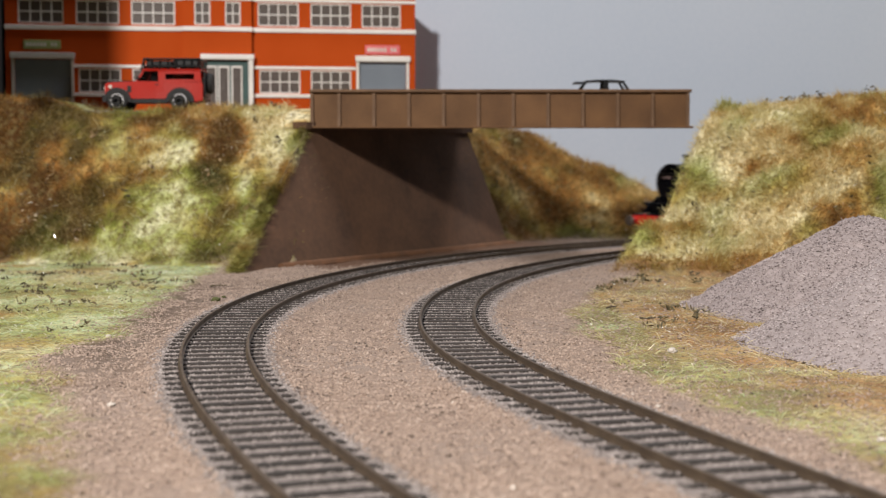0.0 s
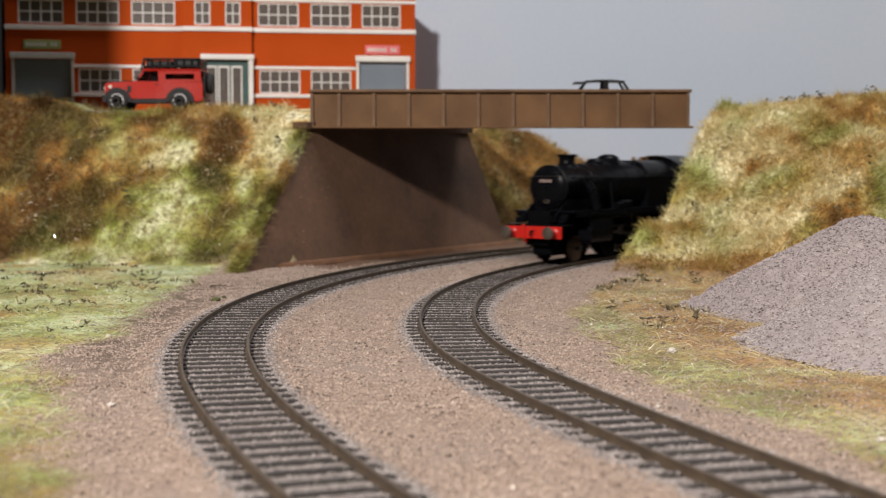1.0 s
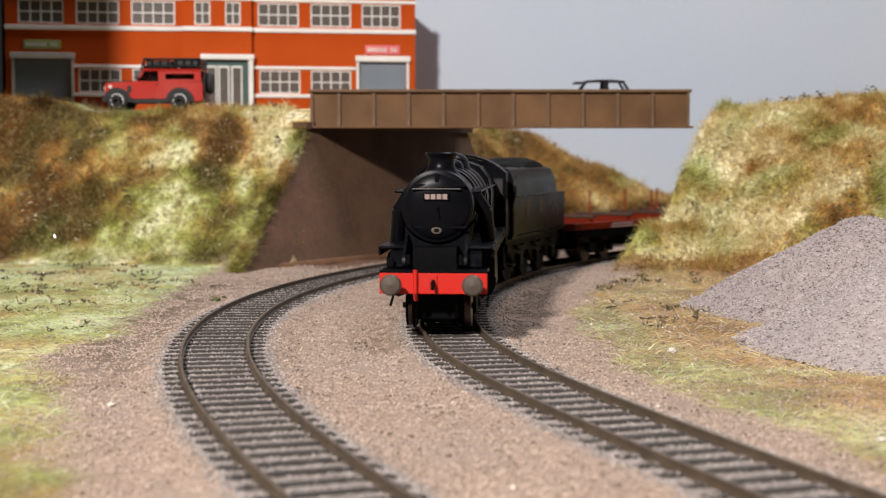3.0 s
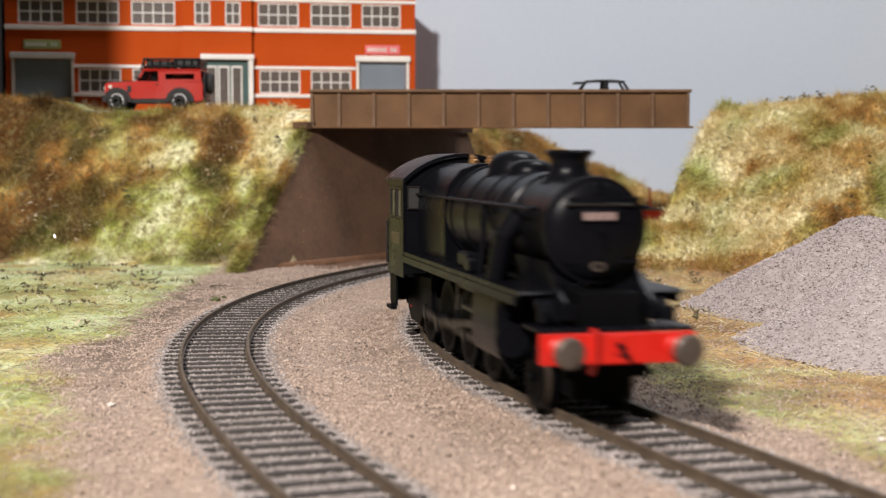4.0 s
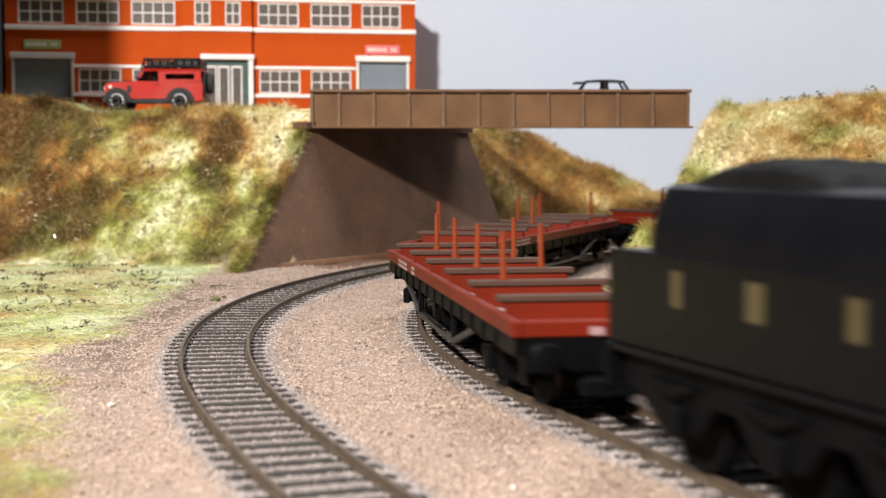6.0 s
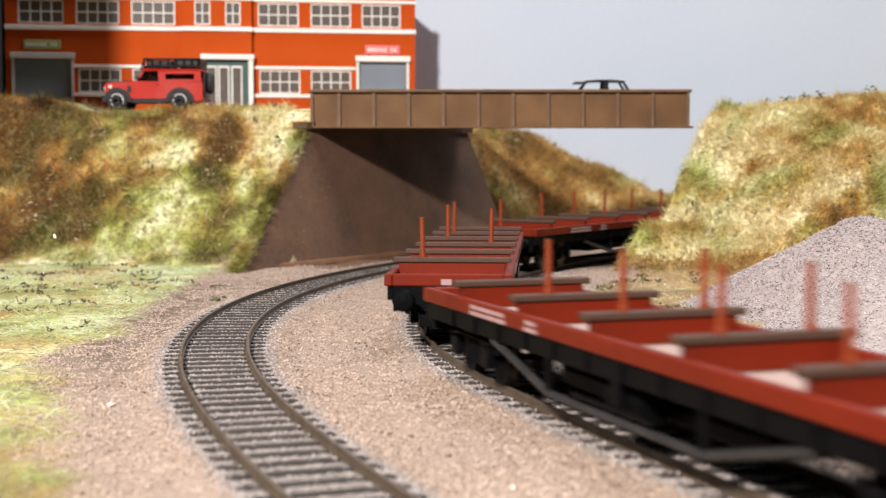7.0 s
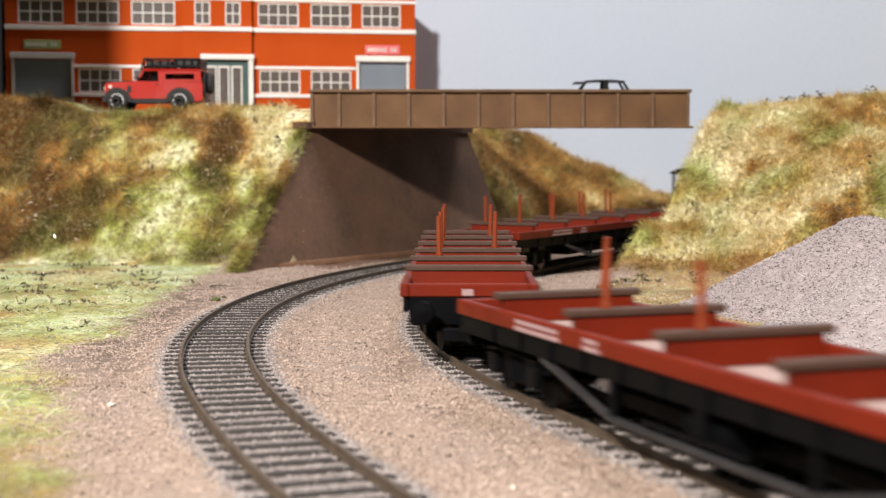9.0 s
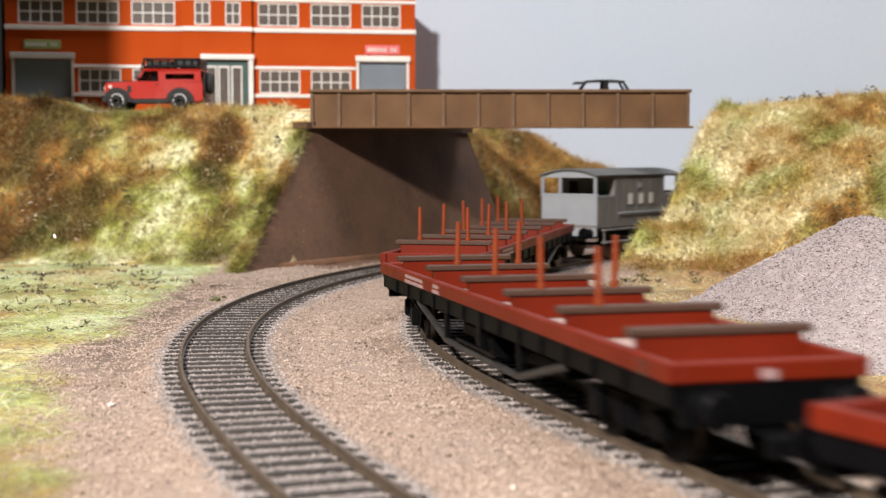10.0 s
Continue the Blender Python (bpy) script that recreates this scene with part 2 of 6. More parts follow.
def warmth(x, y, z):
    """How far the grass turns from green (0) to straw and orange (1), in patches of their own."""
    k = 0.5 + 0.75 * value_noise(x + 400, y + z * 0.9, 31) + 0.55 * value_noise(x - 300, y + z * 0.9, 12) + 0.2 * value_noise(x, y - z, 5)
    for cx, cy, cz, r, gain in ((-111, 744, 61, 13, 0.9), (-142, 738, 52, 22, -0.3), (-134, 706, 14, 34, -0.45), (-216, 716, 25, 16, -1.1), (-200, 735, 50, 26, 0.5),
                                (-165, 742, 62, 18, -0.5), (-118, 726, 36, 12, -0.7), (50, 890, 60, 22, 0.6), (70, 905, 45, 22, 0.5), (90, 895, 8, 28, -0.7), (104, 702, 45, 12, -0.7), (100, 652, 8, 40, -0.4), (165, 700, 52, 20, -0.6)):
        k = k + gain * np.exp(-((x - cx) ** 2 + (y - cy) ** 2 + (z - cz) ** 2) / r ** 2)
    k = k + 0.16 * (x > 60) * (y < 800) + 0.32 * (y > 860)
    lawn = (y < np.where(x > 0, 648, 700)) & (z < 6)
    k = np.where(lawn & (x < 0), k * 0.7 - 0.12, k)
    side = ease((x - np.interp(y, (200, 300, 420, 560), (95, 78, 57, 52))) / 16)
    return np.clip(np.where(lawn & (x > 0), k * 0.5 + 0.02 + 0.55 * side, k), 0, 1)


# ---- the ground: one sheet with its two banks ----
def lie(x, y):
    """Height of the ground in mm, and how far each place belongs to grass and to ballast."""
    x, y = np.asarray(x, float), np.asarray(y, float)
    lump = value_noise(x, y, 34) * 4.2 + value_noise(x, y, 13) * 2.6 + value_noise(x, y, 5) * 0.7
    # the bank with the road and the factory, cut off by the abutment
    t = (x + 88) * 0.54 + (y - 674) * 0.84
    back = -((x + 88) * 0.84 - (y - 674) * 0.54)
    front = (x + 92) * 0.187 + (y - 690) * 0.982
    tall = 71 + 3.0 * ease((y - 748) / 24) + 7 * ease((-192 - x) / 28) + 1.5 * ease((-204 - x) / 14) + 2.5 * ease((x + 150) / 20)
    wobble = value_noise(x, y, 45) * 6
    up_a = np.minimum((front + wobble) / 66, (back - 6 + 0.7 * np.maximum(0, 40 - t)) / 22) * (t < 262)
    # it runs on, lower, behind the bridge
    far = y - np.interp(x, (25, 45, 75, 140, 230), (855, 877, 899, 919, 950))
    low = np.interp(x, (20, 54, 74, 95, 137, 230), (69, 63, 53, 42, 29, 24))
    up_c = np.where(x > 0, (far + wobble) / 46, 0)
    # the bank at the other end of the bridge
    left = (x - 84) * 0.84 - (y - 700) * 0.54
    near = (y - 640) * 0.97 + (x - 95) * 0.24
    up_b = np.minimum((left - 23.5 + wobble * 0.25) / 19, (near + wobble * 1.6 + value_noise(x, y, 18) * 6) / 66)
    a, b, c = ease(up_a), ease(up_b), ease(up_c)
    h = -3.8 + np.maximum(a * (tall + 3.8), c * (low + 3.8)) + b * (76 + 4 * ease((x - 130) / 70))
    h = h + c * np.where(x > 0, value_noise(x, y, 17) * 5 + value_noise(x, y, 8) * 2.5, 0)
    a = np.maximum(a, c)
    h = h + lump * np.maximum(np.minimum(4 * a * (1 - a) + 0.15 * (a > 0.02) * (front < 80), 1), np.minimum(1, 3 * b))
    return h, a, b


gx = np.concatenate([np.arange(-1100, -300, 40), np.arange(-300, 300, 2.0), np.arange(300, 1141, 40)])
gy = np.concatenate([np.arange(-900, 120, 40), np.arange(120, 968, 2.0)])
GX, GY = (a.ravel() for a in np.meshgrid(gx, gy))
H, UA, UB = lie(GX, GY)
d_out, d_in = OUTER.reach(GX, GY), INNER.reach(GX, GY)
near_track = np.minimum(np.abs(d_out), np.abs(d_in))
ballast = ease((15.4 - near_track + value_noise(GX, GY, 9) * 2) / 3)
edge = value_noise(GX, GY, 30) * 9 + value_noise(GX, GY, 8) * 4
verge_l = ease((-(GX + np.interp(GY, (200, 250, 330, 480, 600), (44, 60, 92, 101, 98))) + edge) / 16) * (GY < 800) * ease((GY - 120) / 40)
verge_r = ease((np.interp(GY, (200, 280, 420, 560), (22, 30, 37, 40)) * -1 + d_in + edge * 0.6) / 10) * ease((GY - 120) / 40)
GRASS = np.clip(np.maximum.reduce([verge_l * 0.85, verge_r * 0.66, ease(UA * 8), ease(UB * 8)]), 0, 1)
flat = (UA < 0.02) & (UB < 0.02)
H = H + np.where(flat, value_noise(GX, GY, 22) * 0.7 + value_noise(GX, GY, 6) * 0.35 * (1 - ballast), 0)
H = np.where(near_track < 30, np.minimum(H, -3.1 - 0.05 * np.maximum(near_track - 15, 0)), H)


BED = ease((15.5 - near_track) / 1.5)
along, behind = (GX + 88) * 0.54 + (GY - 674) * 0.84, -((GX + 88) * 0.84 - (GY - 674) * 0.54)
EARTH = ease((-d_out - 17 + edge * 0.5) / 6) * ease((GY - 300) / 90) * ease((640 - GY) / 70) * ease(0.75 + 0.6 * value_noise(GX, GY, 24))
EARTH = np.maximum(EARTH, 0.85 * ease((d_in - 34 + edge) / 12) * ease((GX - 50) / 14) * ease((GY - 395) / 40) * ease((600 - GY) / 50))
RUSTY = ease((behind + 40) / 26) * ease((along + 5) / 60) * ease((300 - along) / 60) * 0.9
H = np.where(near_track < 15.5, -2.15, np.where(near_track < 20, -2.15 - (near_track - 15.5) * 0.26, H))


GREEN_STOPS = ((0.0, (0.055, 0.050, 0.012)), (0.25, (0.12, 0.115, 0.022)), (0.45, (0.22, 0.24, 0.05)), (0.62, (0.40, 0.42, 0.12)), (0.8, (0.56, 0.60, 0.29)), (1.0, (0.78, 0.78, 0.53)))
WARM_STOPS = ((0.0, (0.085, 0.038, 0.010)), (0.25, (0.23, 0.105, 0.026)), (0.45, (0.44, 0.225, 0.062)), (0.62, (0.56, 0.37, 0.13)), (0.8, (0.66, 0.53, 0.27)), (1.0, (0.80, 0.72, 0.46)))


def ground_material():
    mat = bpy.data.materials.new("scenic_ground")
    mat.use_nodes = True
    nt = mat.node_tree
    L, N = nt.links, nt.nodes
    b = N["Principled BSDF"]
    b.inputs["Roughness"].default_value = 0.9
    b.inputs["Specular IOR Level"].default_value = 0.25
    co = N.new("ShaderNodeTexCoord")

    def noisy(size, lo, hi, detail=4):
        n = N.new("ShaderNodeTexNoise")
        n.inputs["Scale"].default_value, n.inputs["Detail"].default_value = 1000 / size, detail
        L.new(co.outputs["Object"], n.inputs["Vector"])
        r = N.new("ShaderNodeMapRange")
        r.inputs[1].default_value, r.inputs[2].default_value = lo, hi
        L.new(n.outputs[0], r.inputs[0])
        return r.outputs[0]

    def blend(f, a, c):
        m = N.new("ShaderNodeMix")
        m.data_type = "RGBA"
        for socket, value in (("Factor", f), ("A", a), ("B", c)):
            if isinstance(value, tuple):
                m.inputs[socket].default_value = (*value, 1)
            else:
                L.new(value, m.inputs[socket])
        return m.outputs["Result"]

    def mask(key):
        a = N.new("ShaderNodeAttribute")
        a.attribute_name = key
        return a.outputs["Fac"]

    tan = blend(noisy(0.8, 0.36, 0.64), (0.35, 0.262, 0.208), (0.235, 0.168, 0.13))
    tan = blend(noisy(55, 0.42, 0.72), tan, (0.285, 0.222, 0.185))
    tan = blend(noisy(1.9, 0.60, 0.68), tan, (0.14, 0.094, 0.068))
    tan = blend(noisy(0.9, 0.67, 0.72, 2), tan, (0.55, 0.48, 0.41))
    earth = blend(noisy(1.4, 0.38, 0.62), (0.175, 0.128, 0.098), (0.095, 0.066, 0.048))
    earth = blend(noisy(14, 0.45, 0.7), earth, (0.20, 0.155, 0.125))
    tan = blend(mask("earth"), tan, earth)
    tan = blend(mask("rust"), tan, (0.12, 0.062, 0.036))
    stone = blend(noisy(0.8, 0.4, 0.6), (0.285, 0.25, 0.236), (0.155, 0.132, 0.122))

    def ramp_of(stops):
        ramp = N.new("ShaderNodeValToRGB")
        while len(ramp.color_ramp.elements) < len(stops):
            ramp.color_ramp.elements.new(0.5)
        for e, (p, c) in zip(ramp.color_ramp.elements, stops):
            e.position, e.color = p, (*c, 1)
        L.new(mask("tone"), ramp.inputs[0])
        return ramp.outputs[0]

    thatch = blend(mask("warm"), ramp_of(GREEN_STOPS), ramp_of(WARM_STOPS))
    turf = blend(noisy(3, 0.45, 0.68), thatch, (0.17, 0.125, 0.05))
    col = blend(mask("ballast"), tan, stone)
    col = blend(mask("bed"), col, stone)
    col = blend(mask("grass"), col, turf)
    L.new(col, b.inputs["Base Color"])
    bump = N.new("ShaderNodeBump")
    bump.inputs["Strength"].default_value, bump.inputs["Distance"].default_value = 0.8, 0.0006
    L.new(noisy(0.9, 0.3, 0.7, 3), bump.inputs["Height"])
    L.new(bump.outputs[0], b.inputs["Normal"])
    return mat


nx, ny = len(gx), len(gy)
q = (np.arange(ny - 1)[:, None] * nx + np.arange(nx - 1)).ravel()
M_GROUND = ground_material()
ground = sheet("ground", np.stack([GX, GY, H], 1), np.stack([q, q + 1, q + 1 + nx, q + nx], 1), M_GROUND,
               (("grass", GRASS), ("ballast", ballast * (1 - GRASS)), ("bed", BED), ("rust", RUSTY), ("earth", EARTH), ("tone", np.clip(tone(GX, GY, H), 0, 1)), ("warm", warmth(GX, GY, H))))
tagged(ground, "tan granular ground with grassy banks on a model layout", "ground", kind="structure")

# ---- backdrop, wing panel, table and room ----
bm = box(bmesh.new(), -420, 1140, 966, 976, -20, 620)
tagged(part("backdrop", bm, M_SKY), "pale blue painted sky board behind the layout", "backdrop", kind="structure")
bm = prism(bmesh.new(), ((640, 132), (740, 112), (790, 100), (806, 60), (960, 60), (960, 400), (640, 400)), -4, 0, "x")
for v in bm.verts:
    v.co.x += -226 - 42.5 * (v.co.y - 640) / 228
tagged(part("wing_panel", bm, M_BLACK), "black wing panel at the end of the layout", "panel", kind="structure")
bm = box(bmesh.new(), -1100, 1140, -900, 966, -60, -14)
tagged(part("baseboard", bm, M_BOARD), "plywood baseboard under the layout", "board", kind="structure")
for name, b in (("floor", (-2200, 2200, -2600, 1500, -920, -900)), ("ceiling", (-2200, 2200, -2600, 1500, 1600, 1620)),
                ("wall_north", (-2200, 2200, 1500, 1600, -900, 1600)), ("wall_south", (-2200, 2200, -2700, -2600, -900, 1600)),
                ("wall_west", (-2300, -2200, -2600, 1500, -900, 1600)), ("wall_east", (2200, 2300, -2600, 1500, -900, 1600))):
    tagged(part(name, box(bmesh.new(), *b), M_WALL), "plain off-white painted room " + name.split("_")[0], name.split("_")[0], kind="structure")
# ---- track: rails and sleepers ----
RAIL = ((-0.62, -2.3), (0.62, -2.3), (0.62, -1.65), (0.18, -1.5), (0.18, -0.7), (0.36, -0.52), (0.36, -0.07), (0.28, 0), (-0.28, 0), (-0.36, -0.07), (-0.36, -0.52), (-0.18, -0.7), (-0.18, -1.5), (-0.62, -1.65))


def rail(line, side, lo, hi, parent):
    s = np.arange(lo, hi, 6.0)
    n = len(RAIL)
    verts = []
    for u, z in RAIL:
        x, y, h = line.at(s, side + u)
        verts.append(np.stack([x, y, np.full(len(s), z)], 1))
    verts = np.stack(verts, 1).reshape(-1, 3)
    i = np.arange(len(s) - 1)[:, None] * n + np.arange(n)
    j = np.arange(len(s) - 1)[:, None] * n + (np.arange(n) + 1) % n
    faces = np.stack([i, j, j + n, i + n], -1).reshape(-1, 4)
    ob = sheet("rail", verts, faces, M_RAIL)
    ob.data.set_sharp_from_angle(angle=radians(35))
    ob.parent = parent
    return ob


def track(line, lo, hi, near_lo, near_hi, label):
    t = thing("railway_track", label, "track", "curved tracks", kind="structure")
    for side in (-8.65, 8.65):
        rail(line, side, lo, hi, t)
    bm = box(bmesh.new(), -1.3, 1.3, -13.2, 13.2, -4.6, -1.62, 0.15)
    first = None
    rng = random.Random(7)
    for s in np.arange(near_lo, near_hi, 7.6):
        x, y, h = line.at(s)
        at = mm(x, y, rng.uniform(-0.12, 0.05), 0, 0, math.degrees(h) + rng.uniform(-1, 1))
        if first is None:
            first = part("sleeper", bm, M_SLEEPER, t, at=at)
        else:
            again(first, at)
    bm = bmesh.new()
    for s in list(np.arange(lo, near_lo, 7.6)) + list(np.arange(near_hi, hi, 7.6)):
        x, y, h = line.at(s)
        bmesh.ops.create_cube(bm, size=1, matrix=Matrix.LocRotScale((x, y, -3.5), Euler((0, 0, h)), (3.4, 29.6, 2)))
    tagged(part("far_sleeper", bm, M_SLEEPER, t), kind="stuff")
    return t


track(OUTER, -700, 560, -480, 200, "outer curved track with rusty brown rails and dark sleepers in grey ballast")
track(INNER, -1880, 1180, -330, 280, "inner curved track with rusty brown rails and dark sleepers in grey ballast")

# ---- the bridge ----
def abutment():
    t = thing("bridge_abutment", "dark brown battered abutment wall carrying the girder bridge", "abutment")
    bm = bmesh.new()
    base = Vector((-88, 674, 0))
    e, n = Vector((0.54, 0.84, 0)), Vector((0.84, -0.54, 0))
    foot = [base - e * 14, base + e * 242]
    head = [base + e * 65 - n * 20 + Vector((0, 0, 66)), base + e * 222 - n * 20 + Vector((0, 0, 66))]
    ring = [foot[0] + Vector((0, 0, -8)), foot[1] + Vector((0, 0, -8)), head[1], head[0]]
    f = [bm.verts.new(p) for p in ring]
    b = [bm.verts.new(p - n * 3) for p in ring]
    bm.faces.new(f)
    bm.faces.new(b[::-1])
    for i in range(4):
        bm.faces.new((f[(i + 1) % 4], f[i], b[i], b[(i + 1) % 4]))
    bmesh.ops.recalc_face_normals(bm, faces=bm.faces)
    bmesh.ops.bevel(bm, geom=list(bm.edges), offset=0.5, segments=1, affect="EDGES")
    part("wall", bm, M_CONCRETE, t)
    strip = bmesh.new()
    rod(strip, foot[0].lerp(head[0], 0.55) - e * 0.8 + n * 0.2, head[0] - e * 0.8 + n * 0.2, 0.7, n=8)
    part("edge_strip", strip, M_EDGE, t, "pale worn edge of the sloping end")
    part("rust_fillet", rod(bmesh.new(), foot[0] + e * 30 + n * 0.6 + Vector((0, 0, -3.6)), foot[1] + n * 0.6 + Vector((0, 0, -3.6)), 2.4, n=8), M_RUST, t, "rust coloured powder along the foot of the wall")
    cap = [base + e * k - n * d + Vector((0, 0, 66)) for k, d in ((60, 17.5), (224, 17.5), (224, 27), (60, 27))]
    part("bearing_shelf", prism(bmesh.new(), [(p.x, p.y) for p in cap], 65.0, 68.5, "z"), M_CONCRETE, t)
    return t


def girder(y, label):
    t = thing("plate_girder", label, "girder")
    x0, x1, z0, z1 = -69.0, 128.5, 65.3, 85.4
    part("web_plate", box(bmesh.new(), x0, x1, y, y + 1.4, z0 + 0.6, z1 - 0.6), M_GIRDER, t)
    part("top_flange", box(bmesh.new(), x0 - 0.4, x1 + 0.6, y - 2.6, y + 3.6, z1 - 1.5, z1, 0.2), M_GIRDER_TOP, t)
    part("bottom_flange", box(bmesh.new(), x0, x1 + 1.6, y - 2.2, y + 3.6, z0, z0 + 1.1, 0.2), M_GIRDER, t)
    first = None
    for i in range(12):
        x = x0 + 0.8 + (x1 - x0 - 1.8) * (i - 0.22) / 10.8 if 0 < i < 11 else (x0 + 0.8 if i == 0 else x1 - 1.2)
        if first is None:
            bm = bmesh.new()
            prism(bm, ((0, z0 + 1.0), (-2.4, z0 + 1.0), (-1.5, z0 + 6), (-1.3, z1 - 1.4), (0, z1 - 1.4)), -0.8, 0.8, "x")
            first = part("stiffener", bm, M_GIRDER_TOP, t, at=mm(x, y, 0))
        else:
            again(first, mm(x, y, 0))
    return t


abutment()
girder(740, "rusty brown plate girder with upright stiffeners spanning the tracks")
bm = prism(bmesh.new(), ((-78, 779), (-64, 779), (-64, 744.5), (127, 744.5), (127, 786), (40, 800), (6, 876), (-78, 876)), 72.5, 75.5, "z")
tagged(part("bridge_deck", bm, M_ROAD), "grey road deck of the bridge behind the girder", "deck")
bm = box(bmesh.new(), -214, -78.5, 774, 866, 70.5, 75.6)
tagged(part("road", bm, M_ROAD), "grey card road on the bank before the factory", "road", kind="structure")

# ---- heaps of stone chippings ----
def heap_shape(d):
    """Height of a heap from 0 to 1 by the distance from its middle: a rounded cone with a soft foot."""
    s = (1.015 - np.sqrt(d * d + 0.03)) / 0.842
    return 0.5 * (s + np.sqrt(s * s + 0.0015))


def heap(x, y, r, h, mat, label):
    a, d = np.meshgrid(np.linspace(0, 2 * np.pi, 120, endpoint=False), np.linspace(0, 1, 60))
    px, py = x + r * d * np.cos(a), y + r * d * np.sin(a)
    shape = heap_shape(d)
    pz = -4.6 + (h + 4.6) * shape + value_noise(px, py, 15) * 1.4 + value_noise(px, py, 3) * 0.5
    v = np.stack([px, py, pz], -1).reshape(-1, 3)
    i = (np.arange(59)[:, None] * 120 + np.arange(120)).ravel()
    j = (np.arange(59)[:, None] * 120 + (np.arange(120) + 1) % 120).ravel()
    ob = sheet("gravel_mound", v, np.stack([i, j, j + 120, i + 120], 1), mat)
    tagged(ob, label, "stone heap", "heaps of chippings")
    return ob


M_CHIPS = material("stone_chippings", (0.33, 0.28, 0.272), (0.21, 0.175, 0.17), 0.85, 0, 3, 0.9, 0.8)
heap(151, 503, 63, 29.5, M_CHIPS, "taller conical heap of pinkish grey stone chippings")
# same stone for the nearer heap, its stronger light put into the colour
M_CHIPS_LIT = material("pale_stone_chippings", (0.33, 0.285, 0.28), (0.22, 0.186, 0.183), 0.85, 0, 3, 0.9, 0.8)
heap(155, 404, 68, 33, M_CHIPS_LIT, "conical heap of pinkish grey stone chippings nearer the track")
# ---- the factory ----
M_TEAL = material("dark_green_paint", (0.03, 0.085, 0.08), None, 0.5, 0, 15, 1, 0.03)
M_SIGN_G = material("green_sign", (0.30, 0.36, 0.14), (0.26, 0.31, 0.12), 0.6, 0, 12, 1, 0.03)
M_SIGN_R = material("pink_red_sign", (0.72, 0.16, 0.17), (0.62, 0.13, 0.14), 0.6, 0, 12, 1, 0.03)
M_PALE = material("pale_lettering", (0.70, 0.66, 0.60), None, 0.6, 0, 8, 1, 0.02)


def wall_with_holes(width, height, holes, thick, low=-4.0):
    """An upright slab along x whose front stands at y = 0, with openings (x0, x1, z0, z1) right through."""
    bm = bmesh.new()
    xs = sorted({0.0, width, *(h[0] for h in holes), *(h[1] for h in holes)})
    zs = sorted({low, height, *(h[2] for h in holes), *(h[3] for h in holes)})
    solid = {}
    for i in range(len(xs) - 1):
        for j in range(len(zs) - 1):
            cx, cz = (xs[i] + xs[i + 1]) / 2, (zs[j] + zs[j + 1]) / 2
            solid[i, j] = not any(h[0] < cx < h[1] and h[2] < cz < h[3] for h in holes)
    grid = {}

    def vert(i, j, y):
        if (i, j, y) not in grid:
            grid[i, j, y] = bm.verts.new((xs[i], y, zs[j]))
        return grid[i, j, y]

    for (i, j), s in solid.items():
        if not s:
            continue
        bm.faces.new((vert(i, j, 0), vert(i + 1, j, 0), vert(i + 1, j + 1, 0), vert(i, j + 1, 0)))
        bm.faces.new((vert(i, j + 1, thick), vert(i + 1, j + 1, thick), vert(i + 1, j, thick), vert(i, j, thick)))
        for di, dj, p, q_ in ((-1, 0, (i, j + 1), (i, j)), (1, 0, (i + 1, j), (i + 1, j + 1)), (0, -1, (i, j), (i + 1, j)), (0, 1, (i + 1, j + 1), (i, j + 1))):
            if not solid.get((i + di, j + dj), False):
                bm.faces.new((vert(*p, 0), vert(*p, thick), vert(*q_, thick), vert(*q_, 0)))
    bmesh.ops.recalc_face_normals(bm, faces=bm.faces)
    return bm


def window(parent, x0, x1, z0, z1, cols, rows, y=0.0):
    """A white framed window with separate panes, set in its opening."""
    bm = bmesh.new()
    for a in ((x0, x1, z0, z0 + 0.8), (x0, x1, z1 - 0.8, z1), (x0, x0 + 0.8, z0 + 0.8, z1 - 0.8), (x1 - 0.8, x1, z0 + 0.8, z1 - 0.8)):
        box(bm, a[0], a[1], y + 0.35, y + 1.9, a[2], a[3])
    w = part("window", bm, M_WHITE, parent)
    bw, bh = (x1 - x0 - 1.6) / cols, (z1 - z0 - 1.6) / rows
    for i in range(1, cols):
        x = x0 + 0.8 + bw * i
        part("glazing_bar", box(bmesh.new(), x - 0.33, x + 0.33, y + 0.45, y + 1.5, z0 + 0.8, z1 - 0.8), M_WHITE, w)
    for j in range(1, rows):
        z = z0 + 0.8 + bh * j
        part("glazing_bar", box(bmesh.new(), x0 + 0.8, x1 - 0.8, y + 0.5, y + 1.45, z - 0.33, z + 0.33), M_WHITE, w)
    first = None
    for i in range(cols):
        for j in range(rows):
            at = mm(x0 + 0.8 + bw * (i + 0.5), y + 1.6, z0 + 0.8 + bh * (j + 0.5))
            if first is None:
                first = part("pane", box(bmesh.new(), -bw / 2, bw / 2, 0, 0.3, -bh / 2, bh / 2), M_PANE, w, at=at)
            else:
                again(first, at)
    return w


